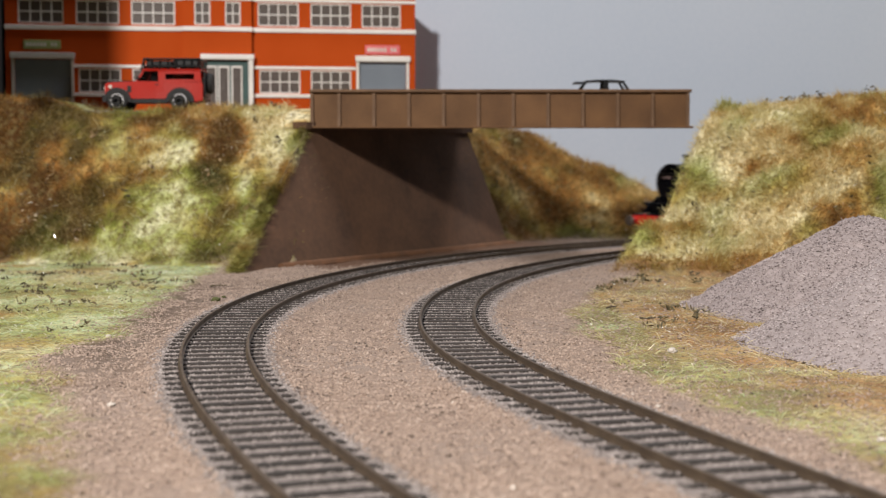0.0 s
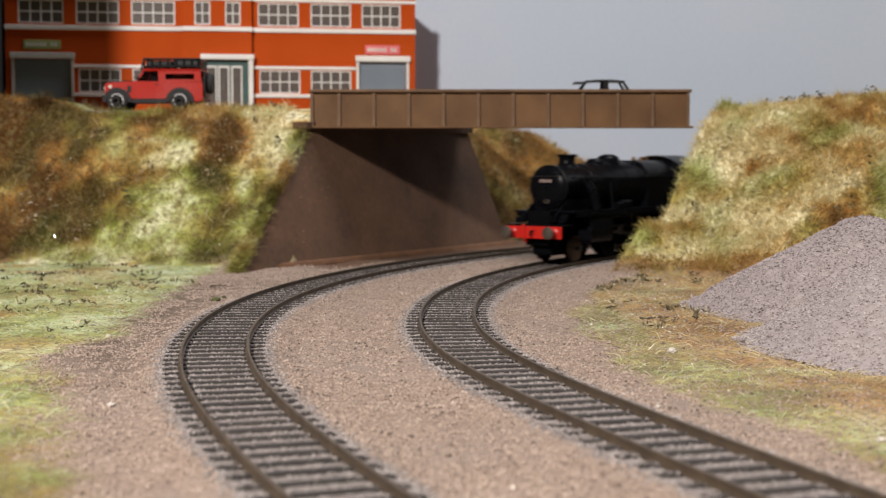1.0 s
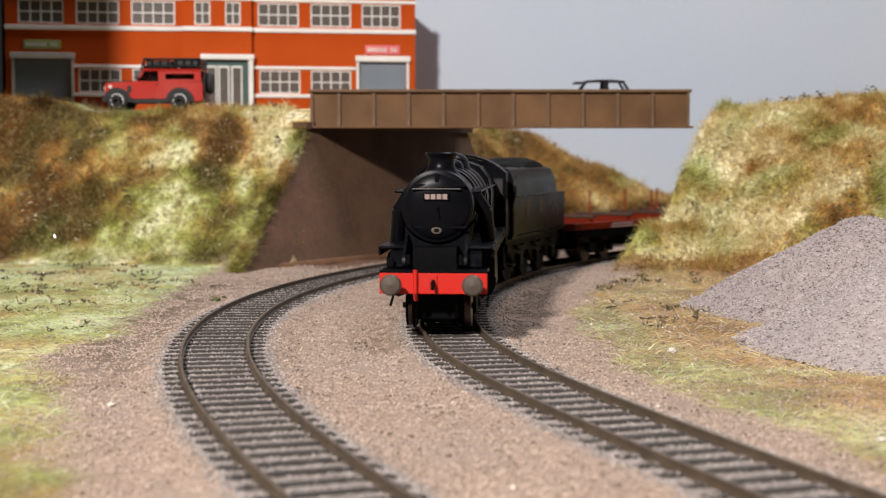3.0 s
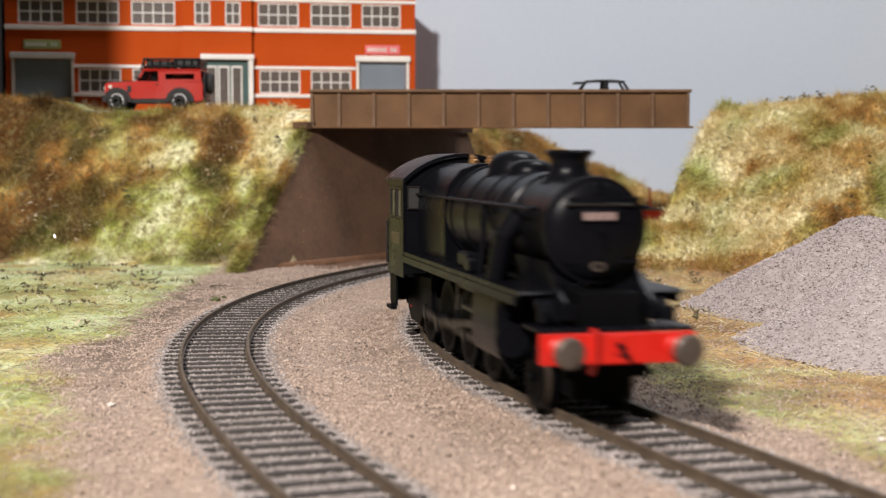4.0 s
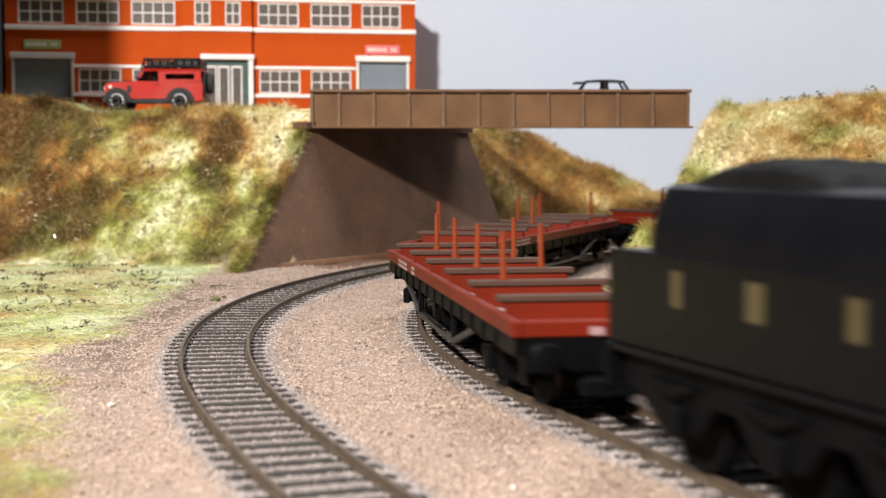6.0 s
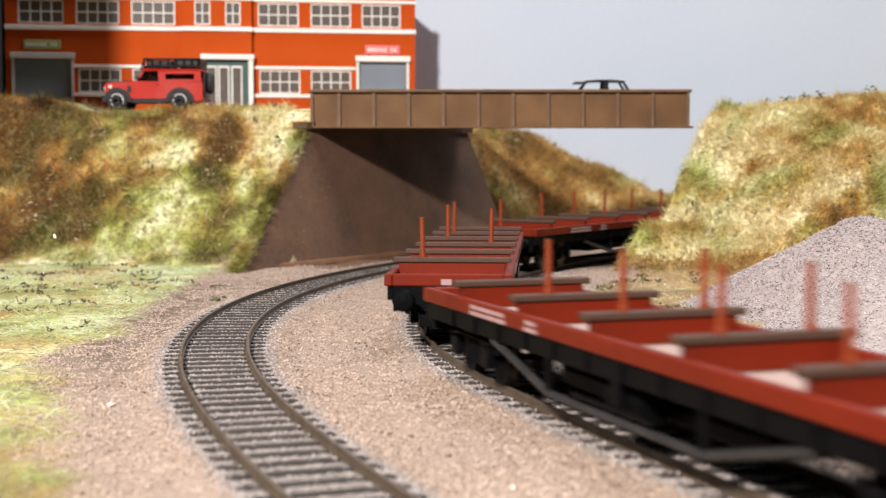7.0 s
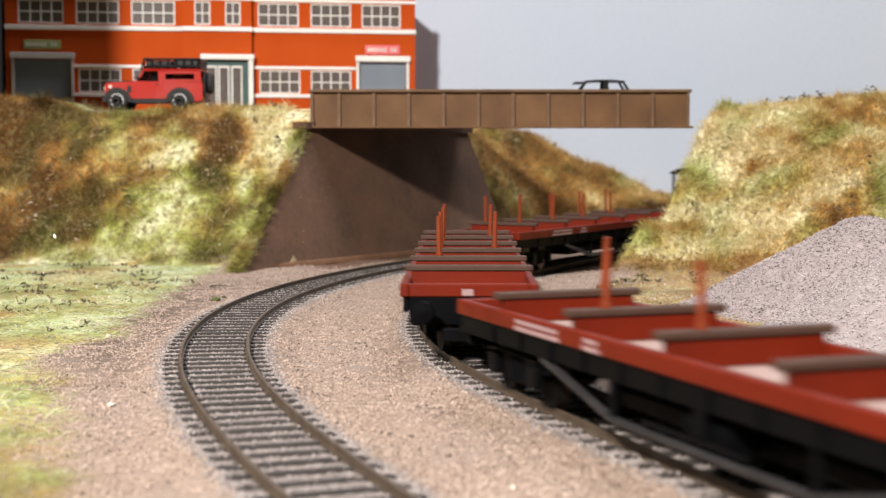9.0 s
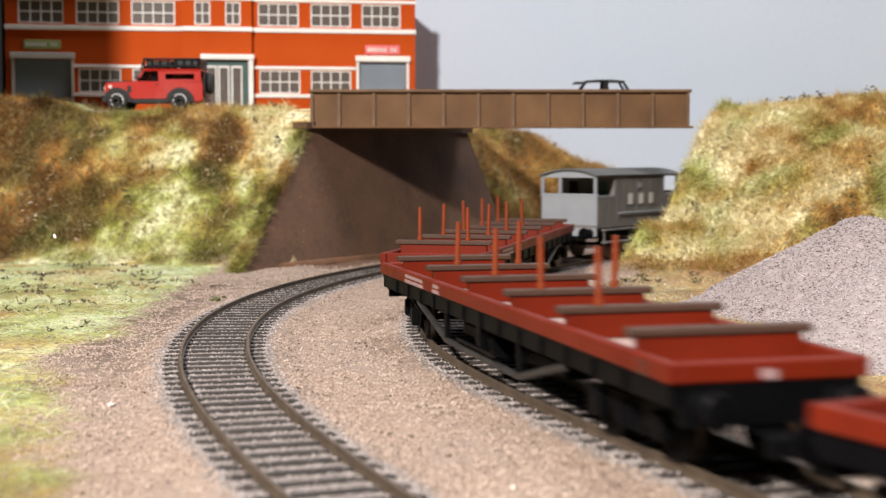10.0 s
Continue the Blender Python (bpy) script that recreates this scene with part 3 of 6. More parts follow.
def factory():
    f = thing("factory", "orange brick factory front with white trim, many-paned windows and grey shutters", "factory", at=mm(-266.7, 868, 75.5, 0, 0, 8.9))
    upper = [(7.7, 34.8), (42.1, 68.1), (75.3, 101.9), (152.8, 178.3), (185.7, 211.1), (217.9, 242.7)]
    lower = [(43.2, 68.8), (75.6, 101), (153.5, 179), (185.7, 211.1)]
    holes_l = [(a, b, 56.5, 71) for a, b in upper[:3]] + [(a, b, 14.6, 29.2) for a, b in lower[:2]] + [(5.1, 38.8, -4, 35)]
    holes_r = [(a - 148.5, b - 148.5, 56.5, 71) for a, b in upper[3:]] + [(a - 148.5, b - 148.5, 14.6, 29.2) for a, b in lower[2:]] + [(67.6, 97.8, -4, 35)]
    part("wall", wall_with_holes(106.6, 76, holes_l, 3), M_BRICK, f)
    part("wall", wall_with_holes(103.5, 76, holes_r, 3), M_BRICK, f, at=mm(148.5, 0, 0))
    bay = wall_with_holes(42.1, 78, [(7.1, 16.8, 56.5, 71), (25.9, 35.3, 56.5, 71), (12.6, 40.2, -4, 35)], 3)
    part("bay_wall", bay, M_BRICK, f, "projecting orange brick entrance bay", at=mm(106.7, -4.2, 0))
    bm = bmesh.new()
    box(bm, 106.75, 109.6, -1.15, 2.9, -4, 77)
    box(bm, 145.8, 148.4, -1.15, 2.9, -4, 77)
    part("bay_return", bm, M_BRICK, f)
    for a, b in upper:
        window(f, a, b, 56.5, 71, 4, 2)
    for a, b in lower:
        window(f, a, b, 14.6, 29.2, 4, 2)
    for a, b in ((113.8, 123.5), (132.6, 142.0)):
        window(f, a, b, 56.5, 71, 2, 2, -4.2)
    # white bands, sills and coping
    for x0, x1, y, top in ((-0.4, 106.3, 0, 76.05), (106.3, 149.2, -4.2, 78.05), (149.2, 252.4, 0, 76.05)):
        part("string_course", box(bmesh.new(), x0, x1, y - 1.5, y - 0.02, 52.6, 55.4, 0.25), M_WHITE, f)
        part("lintel_band", box(bmesh.new(), x0, x1, y - 0.9, y - 0.02, 71.6, 73.6, 0.2), M_WHITE, f)
        part("coping", box(bmesh.new(), x0, x1, y - 1.5, y + 5, top, top + 2, 0.3), M_WHITE, f)
    for x0, x1 in ((40.2, 106.0), (150.0, 214.2)):
        part("lintel_band", box(bmesh.new(), x0, x1, -0.9, -0.02, 29.7, 31.6, 0.2), M_WHITE, f)
        part("sill", box(bmesh.new(), x0, x1, -1.6, -0.02, 12.0, 14.2, 0.25), M_WHITE, f)
    # loading doors
    for x0, x1, tint in ((5.1, 38.8, "dark"), (216.1, 246.3, "pale")):
        n = 22
        face = [(1.2 + 0.45 * (k % 2), -3.8 + 38.6 * (k + (0.7 if k % 2 else 0)) / (2 * n)) for k in range(2 * n)]
        part("roller_shutter", prism(bmesh.new(), face + [(2.4, 34.8), (2.4, -3.8)], x0 + 0.1, x1 - 0.1, "x"), M_SHUTTER, f, "grey slatted roller shutter, closed")
        part("lintel", box(bmesh.new(), x0 - 2.4, x1 + 2.4, -2.6, -0.02, 35, 38.6, 0.3), M_WHITE if tint == "pale" else M_GREYER_TRIM, f)
        for x in (x0 - 1.7, x1 + 0.0):
            part("jamb", box(bmesh.new(), x, x + 1.7, -1.2, -0.02, -4, 34.9, 0.2), M_WHITE if tint == "pale" else M_GREYER_TRIM, f)
    # entrance
    ent = part("entrance", box(bmesh.new(), 119.4, 146.8, -2.2, -1.9, -3.9, 34.9), M_TEAL, f, "dark green entrance with glazed double doors")
    for x in (120.4, 128.0, 136.0):
        part("door_leaf", box(bmesh.new(), x, x + 6.9, -3.0, -2.25, -3.8, 31.5, 0.2), M_WHITE, ent)
        part("door_glass", box(bmesh.new(), x + 1.0, x + 5.9, -3.15, -2.9, 1.5, 30.2), M_PANE, ent)
    part("door_surround", box(bmesh.new(), 117.2, 150.2, -6.6, -4.3, 35.2, 38.4, 0.3), M_WHITE, f)
    part("door_surround", box(bmesh.new(), 146.6, 149.6, -5.8, -4.3, -4, 35.1, 0.3), M_WHITE, f)
    # name boards with unreadable lettering
    for x0, x1, z0, z1, m, what in ((10.8, 32.9, 40.8, 46.2, M_SIGN_G, "green name board with pale lettering"), (220.0, 242.0, 39.8, 45.4, M_SIGN_R, "pink red name board with pale lettering")):
        s = part("name_board", box(bmesh.new(), x0, x1, -1.0, -0.02, z0, z1, 0.2), m, f, what)
        n = 9
        for i in range(n):
            w = (x1 - x0 - 3) / n
            if i != 6:
                part("lettering_bar", box(bmesh.new(), x0 + 1.5 + w * i, x0 + 1.5 + w * (i + 0.66), -1.25, -0.9, z0 + 1.6, z1 - 1.6), M_PALE, s)
    part("roof", box(bmesh.new(), 3.1, 248.9, 5.2, 57.9, 72, 74.5), M_ROOF, f)
    part("back_wall", box(bmesh.new(), 0, 252, 58.1, 61, -4, 76), M_BRICK, f)
    for x in (0, 249):
        part("side_wall", box(bmesh.new(), x, x + 3, 5.1, 58.05, -4, 76), M_BRICK, f)
    return f


# greyer white for the lintel and jambs of the left loading door
M_GREYER_TRIM = material("weathered_white_trim", (0.55, 0.52, 0.49), (0.45, 0.42, 0.39), 0.6, 0, 12, 0.8, 0.05)
factory()

# ---- vehicles on the road ----
M_CAR_RED = material("red_car_enamel", (0.41, 0.013, 0.005), (0.35, 0.011, 0.004), 0.25, 0, 20, 1, 0.0)
M_CAR_BLACK = material("black_car_plastic", (0.006, 0.006, 0.007), None, 0.4, 0, 12, 0.8, 0.03, sheen=0.25)
M_TYRE = material("black_tyre_rubber", (0.015, 0.015, 0.015), None, 0.8, 0, 5, 0.5, 0.2)
M_CHROME = material("silver_plating", (0.70, 0.70, 0.72), (0.55, 0.55, 0.57), 0.3, 0.25, 5, 0.5, 0.03)


def glass_material(name, tint):
    mat = bpy.data.materials.new(name)
    mat.use_nodes = True
    b = mat.node_tree.nodes["Principled BSDF"]
    b.inputs["Base Color"].default_value = (*tint, 1)
    b.inputs["Roughness"].default_value, b.inputs["Transmission Weight"].default_value, b.inputs["IOR"].default_value = 0.05, 1.0, 1.3
    return mat


M_GLASS = glass_material("clear_plastic_glazing", (0.42, 0.45, 0.46))
M_CAR_GLASS = glass_material("smoked_plastic_glazing", (0.16, 0.15, 0.15))
M_LENS = material("clear_lamp_lens", (0.85, 0.82, 0.75), None, 0.15, 0, 5, 0.5, 0.0)


def road_wheel(parent, x, y, r, w, name="wheel"):
    side = -1 if y < 12 else 1
    m = Matrix.Translation((x, y, r)) @ Euler((math.pi / 2, 0, 0)).to_matrix().to_4x4()
    tyre = part(name, lathe(bmesh.new(), ((r * 0.62, -w / 2), (r * 0.94, -w / 2), (r, -w / 2 + 0.5), (r, w / 2 - 0.5), (r * 0.94, w / 2), (r * 0.62, w / 2)), m, 28), M_TYRE, parent, "black rubber tyre on a silver wheel")
    k = 1 if y < 12 else -1
    bm = lathe(bmesh.new(), ((r * 0.66, 0), (r * 0.66, k * w * 0.56), (r * 0.58, k * w * 0.56), (r * 0.54, k * w * 0.3), (r * 0.2, k * w * 0.3), (r * 0.17, k * w * 0.5), (0.01, k * w * 0.5)), m, 24)
    for k in range(6):
        a = k * math.pi / 3
        c, s = math.cos(a), math.sin(a)
        rod(bm, (x + c * r * 0.1, y + side * w * 0.3, r + s * r * 0.1), (x + c * r * 0.56, y + side * w * 0.42, r + s * r * 0.56), 0.42, n=6)
    lathe(bm, ((r * 0.17, -w * 0.5), (r * 0.17, w * 0.5)), m, 12)
    bmesh.ops.recalc_face_normals(bm, faces=bm.faces)
    rim = part("rim", bm, M_CHROME, tyre, "silver spoked rim")
    for i in range(6):
        a = (i + 0.5) * math.pi / 3
        c, s = math.cos(a) * r * 0.38, math.sin(a) * r * 0.38
        part("rim_opening", rod(bmesh.new(), (x + c, y - k * w * 0.25, r + s), (x + c, y - k * w * 0.33, r + s), r * 0.16, n=10), M_TYRE, rim)
    return tyre


def arch_panel(outline, wheels, r, y0, y1):
    """A car's side from its outline, with half round cut-outs over the wheels."""
    pts = []
    for p in outline:
        pts.append(p)
    for cx in sorted(wheels, reverse=True):
        for k in range(9):
            a = math.pi * k / 8
            pts.append((cx + r * math.cos(a), 4.6 + r * math.sin(a) * 1.05))
    return prism(bmesh.new(), pts, y0, y1, "y")


def off_roader():
    t = thing("off_road_car", "red boxy off-road car with a black roof rack, parked", "car", at=mm(-186.0, 780, 75.7, 0, 0, 0))
    w1, w2 = 7.2, 41.6
    body = [(0.6, 6.0), (0.2, 7.5), (0.4, 14.4), (1.4, 15.3), (17.5, 16.2), (53.4, 15.6), (54.0, 14.6), (54.0, 5.6)]
    part("body", arch_panel(body, (w1, w2), 6.3, 0.6, 23.4), M_CAR_RED, t)
    part("floor_pan", box(bmesh.new(), 2, 53, 3.5, 20.5, 4.4, 9), M_CAR_BLACK, t)
    part("bonnet", box(bmesh.new(), 1.6, 17.0, 3.0, 21.0, 15.2, 16.5, 0.4), M_CAR_BLACK, t, "black bonnet top")
    # cabin: pillars and roof
    pillar = lambda o, y0, y1: part("pillar", prism(bmesh.new(), o, y0, y1), M_CAR_RED, t)
    for y0, y1 in ((0.9, 2.0), (22.0, 23.1)):
        pillar(((17.0, 15.9), (18.8, 15.9), (22.0, 21.7), (20.9, 21.7)), y0, y1)
        pillar(((29.6, 15.9), (33.6, 15.9), (33.6, 21.7), (29.6, 21.7)), y0, y1)
        pillar(((49.4, 15.9), (53.4, 15.9), (52.8, 21.7), (49.4, 21.7)), y0, y1)
        pillar(((33.5, 15.9), (49.5, 15.9), (49.5, 17.2), (33.5, 17.2)), y0, y1)
        pillar(((33.5, 20.2), (49.5, 20.2), (49.5, 21.7), (33.5, 21.7)), y0, y1)
    part("tailboard", box(bmesh.new(), 51.6, 52.9, 2.0, 22.0, 15.8, 18.5), M_CAR_RED, t)
    part("roof", box(bmesh.new(), 20.4, 53.2, 0.9, 23.1, 21.7, 23.0, 0.5), M_CAR_RED, t)
    door_pane = ((18.9, 16.2), (29.5, 16.2), (29.5, 21.6), (21.9, 21.6))
    rear_pane = ((33.7, 17.3), (49.3, 17.3), (49.3, 20.1), (33.7, 20.1))
    screen = ((18.0, 16.3), (18.3, 16.3), (21.4, 21.5), (21.1, 21.5))
    for name, o, y0, y1 in (("side_window", door_pane, 1.3, 1.6), ("side_window", rear_pane, 1.3, 1.6), ("side_window", door_pane, 22.4, 22.7), ("side_window", rear_pane, 22.4, 22.7), ("windscreen", screen, 2.2, 21.8)):
        part(name, prism(bmesh.new(), o, y0, y1), M_CAR_GLASS, t).visible_shadow = False
    seats = bmesh.new()
    for y in (3.0, 13.4):
        box(seats, 25.0, 29.0, y, y + 7.2, 9, 19.5, 0.8)
        box(seats, 42.0, 46.0, y, y + 7.2, 9, 18.5, 0.8)
    part("seats", seats, M_CAR_BLACK, t)
    for cx in (w1, w2):
        for y0, y1 in ((-0.7, 0.7), (23.3, 24.7)):
            ring = [(cx + 7.9 * math.cos(math.pi * k / 10), 4.8 + 7.9 * math.sin(math.pi * k / 10)) for k in range(11)]
            ring += [(cx + 5.9 * math.cos(math.pi * k / 10), 4.8 + 5.9 * math.sin(math.pi * k / 10)) for k in range(10, -1, -1)]
            part("wheel_arch_trim", prism(bmesh.new(), ring, y0, y1), M_CAR_BLACK, t)
    for x in (w1, w2):
        for y in (1.2, 22.8):
            road_wheel(t, x, y if y > 12 else 1.2, 5.6, 4.2)
    part("sill_bar", box(bmesh.new(), 13.6, 35.2, 0.1, 0.9, 4.2, 6.6, 0.25), M_CAR_BLACK, t)
    part("front_bumper", box(bmesh.new(), -1.4, 0.4, 1.0, 23.0, 5.6, 8.2, 0.3), M_CAR_BLACK, t)
    part("rear_bumper", box(bmesh.new(), 54.0, 55.0, 1.5, 22.5, 5.4, 7.4, 0.3), M_CAR_BLACK, t)
    # roof rack
    bm = bmesh.new()
    for z in (24.2, 28.2):
        for y in (1.0, 23.0):
            rod(bm, (22.0, y, z), (52.5, y, z), 0.6, n=8)
        for x in (22.0, 52.5):
            rod(bm, (x, 1.0, z), (x, 23.0, z), 0.6, n=8)
    for x in np.linspace(22.0, 52.5, 8):
        for y in (1.0, 23.0):
            rod(bm, (x, y, 22.8), (x, y, 28.2), 0.5, n=6)
    for x in np.linspace(24.5, 50, 7):
        box(bm, x - 0.7, x + 0.7, 1.2, 22.8, 24.0, 24.5)
    rod(bm, (20.2, 1.0, 22.0), (22.0, 1.0, 28.2), 0.5, n=6)
    part("roof_rack", bm, M_CAR_BLACK, t, "black tubular roof rack")
    bm = bmesh.new()
    for x0, x1, z in ((23, 37, 27.2), (38, 51.5, 28.3)):
        box(bm, x0, x1, 1.6, 22.4, 24.6, z, 0.5)
    part("luggage", bm, M_CAR_BLACK, t)
    m = Matrix.Translation((56.2, 12, 15.4)) @ Euler((0, math.pi / 2, 0)).to_matrix().to_4x4()
    part("spare_wheel", lathe(bmesh.new(), ((1, -1.9), (5.2, -1.9), (5.6, -1.2), (5.6, 1.2), (5.2, 1.9), (1, 1.9)), m, 28), M_TYRE, t)
    part("tail_ladder", box(bmesh.new(), 54.1, 55.2, 3.0, 21.5, 8, 21.5, 0.3), M_CAR_BLACK, t)
    part("headlight", rod(bmesh.new(), (-0.5, 4.6, 12.2), (0.4, 4.6, 12.2), 1.6, n=16), M_LENS, t)
    part("headlight", rod(bmesh.new(), (-0.5, 19.4, 12.2), (0.4, 19.4, 12.2), 1.6, n=16), M_LENS, t)
    part("side_lamp", rod(bmesh.new(), (3.4, 0.15, 13.2), (3.4, 0.7, 13.2), 0.9, n=12), M_LENS, t)
    part("wing_vent", box(bmesh.new(), 12.6, 14.8, 0.4, 0.7, 10.0, 13.6), M_CAR_BLACK, t)
    part("mirror", box(bmesh.new(), 18.2, 19.4, -1.2, 0.5, 16.6, 18.8, 0.3), M_CAR_BLACK, t)
    part("door_handle", box(bmesh.new(), 28.0, 29.8, 0.35, 0.65, 14.0, 14.5), M_CAR_BLACK, t)
    return t


def saloon():
    t = thing("car", "small black car crossing the bridge behind the girder", "car", at=mm(62.3, 762, 75.6))
    t.scale = (0.9, 0.9, 0.9)
    w1, w2 = 10.5, 42.5
    body = [(0.4, 3.6), (0.0, 6.5), (1.0, 8.4), (14.0, 9.6), (50.0, 9.4), (52.4, 8.0), (52.4, 3.6)]
    part("body", arch_panel(body, (w1, w2), 4.6, 0.3, 21.7), M_CAR_BLACK, t)
    bm = bmesh.new()
    for y0, y1 in ((1.8, 2.5), (19.5, 20.2)):
        prism(bm, ((10.6, 9.3), (12.0, 9.3), (17.4, 17.2), (16.2, 17.2)), y0, y1)
        prism(bm, ((26.2, 9.3), (29.8, 9.3), (29.4, 17.2), (26.6, 17.2)), y0, y1)
        prism(bm, ((41.8, 9.3), (44.2, 9.3), (38.6, 17.2), (37.2, 17.2)), y0, y1)
    part("pillar", bm, M_CAR_BLACK, t)
    bm = bmesh.new()
    prism(bm, ((14.6, 16.9), (16.4, 17.5), (24, 18.0), (33, 17.9), (39.6, 17.2), (39.4, 16.7), (24, 17.1), (15.2, 16.6)), 1.7, 20.3)
    part("roof", bm, M_CAR_BLACK, t)
    part("rear_spoiler", box(bmesh.new(), 9.4, 14.6, 1.5, 20.5, 15.9, 16.8, 0.3), M_CAR_BLACK, t, "thin black lip at the roof edge")
    glass = part("windscreen", prism(bmesh.new(), ((11.6, 9.6), (12.0, 9.6), (16.8, 16.7), (16.4, 16.7)), 2.6, 19.4), M_GLASS, t)
    glass.visible_shadow = False
    for x in (w1, w2):
        for y in (1.9, 20.1):
            road_wheel(t, x, y, 4.3, 2.8)
    return t


off_roader()
saloon()
# ---- the train ----
M_STEEL = material("dull_steel", (0.03, 0.026, 0.024), (0.018, 0.015, 0.014), 0.4, 0.6, 6, 0.5, 0.06)
M_TREAD = material("worn_bright_tread", (0.15, 0.11, 0.085), (0.09, 0.065, 0.05), 0.35, 0.8, 4, 0.5, 0.05)
M_BRASS = material("copper_brass", (0.36, 0.20, 0.085), (0.28, 0.15, 0.06), 0.35, 0.8, 4, 0.5, 0.05)
M_YELLOW = material("straw_lettering", (0.06, 0.046, 0.018), (0.042, 0.032, 0.013), 0.55, 0, 4, 0.5, 0.02)
M_NUMBER = material("white_lettering", (0.27, 0.19, 0.175), None, 0.5, 0, 4, 0.5, 0.02)
M_MARK = material("white_wagon_marking", (0.34, 0.22, 0.22), None, 0.5, 0, 4, 0.5, 0.02)
M_FRAME = material("matt_black_underframe", (0.0018, 0.0019, 0.0025), (0.003, 0.003, 0.0034), 0.5, 0, 7, 0.6, 0.12, sheen=0.05)
M_COAL = material("coal", (0.004, 0.004, 0.004), (0.007, 0.007, 0.007), 0.6, 0, 3, 1.2, 0.4, sheen=0.05)
M_BUFFER = material("buffer_face_steel", (0.11, 0.085, 0.07), (0.07, 0.055, 0.045), 0.45, 0.5, 4, 0.5, 0.08)
M_BOLSTER = material("bolster_timber_top", (0.066, 0.034, 0.023), (0.047, 0.025, 0.017), 0.6, 0, 6, 0.6, 0.12, sheen=0.25)
M_DECK = material("dusty_wagon_deck", (0.36, 0.28, 0.255), (0.25, 0.15, 0.125), 0.7, 0, 9, 0.7, 0.12)
M_POST = material("orange_red_stanchion", (0.20, 0.036, 0.011), (0.14, 0.026, 0.008), 0.5, 0, 5, 0.6, 0.05, sheen=0.2)
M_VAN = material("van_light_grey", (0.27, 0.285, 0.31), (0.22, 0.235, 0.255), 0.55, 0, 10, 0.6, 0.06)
# sides, cabin ends, floor and footboards are darker than end panels and rails
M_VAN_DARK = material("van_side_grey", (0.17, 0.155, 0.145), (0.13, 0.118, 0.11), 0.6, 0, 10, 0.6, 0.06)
M_VAN_ROOF = material("van_roof_grey", (0.095, 0.096, 0.094), (0.07, 0.071, 0.07), 0.65, 0, 12, 0.6, 0.06)
WHEELS = []  # (object, place in its parent, radius)


def wheelset(parent, x, r, spokes, name="wheelset", z=None):
    """Two wheels on an axle; the axle is the local y axis, so that it can roll."""
    turn = Euler((math.pi / 2, 0, 0)).to_matrix().to_4x4()
    ob = part(name, rod(bmesh.new(), (0, -11, 0), (0, 11, 0), 0.9, n=10), M_FRAME, parent)
    for side in (-1, 1):
        bm = bmesh.new()
        m = Matrix.Translation((0, side * 8.3, 0)) @ turn
        k = side
        rim = [(r * 0.80, -1.3 * k), (r * 0.99, -1.3 * k), (r, 0.6 * k), (r + 0.75, 0.75 * k), (r + 0.75, 1.3 * k), (r * 0.80, 1.3 * k), (r * 0.80, -1.3 * k)]
        lathe(bm, rim, m, 32)
        if spokes:
            for i in range(spokes):
                a = 2 * math.pi * i / spokes
                rod(bm, (math.cos(a) * r * 0.12, side * 8.5, math.sin(a) * r * 0.12), (math.cos(a) * r * 0.84, side * 8.5, math.sin(a) * r * 0.84), 0.5, n=5, caps=False)
            lathe(bm, ((r * 0.2, -1.2), (r * 0.2, 1.2)), m, 14)
        else:
            lathe(bm, ((r * 0.15, -1.0), (r * 0.82, -0.5), (r * 0.82, 0.5), (r * 0.15, 1.0)), m, 20)
        bmesh.ops.recalc_face_normals(bm, faces=bm.faces)
        part("wheel", bm, M_FRAME, ob)
    tread = bmesh.new()
    for side in (-1, 1):
        lathe(tread, ((r * 0.97, -1.34), (r + 0.03, -1.34), (r + 0.05, 0.5), (r * 0.97, 0.5)), Matrix.Translation((0, side * 8.3, 0)) @ turn, 32)
    if r < 7:
        part("tread", tread, M_TREAD, ob, "worn bright wheel tread")
    else:
        tread.free()
    place = (x, 0, r if z is None else z)
    ob.matrix_basis = mm(*place)
    WHEELS.append((ob, place, r))
    return ob


def buffer(parent, x, y, z, forward=1):
    m = Matrix.Translation((x, y, z)) @ Euler((0, forward * math.pi / 2, 0)).to_matrix().to_4x4()
    b = part("buffer", lathe(bmesh.new(), ((2.3, 0), (2.3, 0.6), (1.7, 0.9), (1.6, 3.6), (1.0, 3.7), (1.0, 5.4)), m, 20), M_RED if forward == 1 and parent.name.startswith("steam") else M_FRAME, parent)
    part("buffer_head", lathe(bmesh.new(), ((1.0, 5.3), (2.95, 5.5), (3.0, 6.2), (2.5, 6.7), (0.005, 6.95)), m, 24), M_BUFFER if parent.name.startswith("steam") else M_FRAME, b, "round buffer head")
    return b


def plates(bm, y0, y1, *outlines):
    for o in outlines:
        prism(bm, o, y0, y1)
    return bm


def arc(cy, cz, r, a0, a1, n):
    return [(cy + r * math.cos(radians(a0 + (a1 - a0) * i / n)), cz + r * math.sin(radians(a0 + (a1 - a0) * i / n))) for i in range(n + 1)]


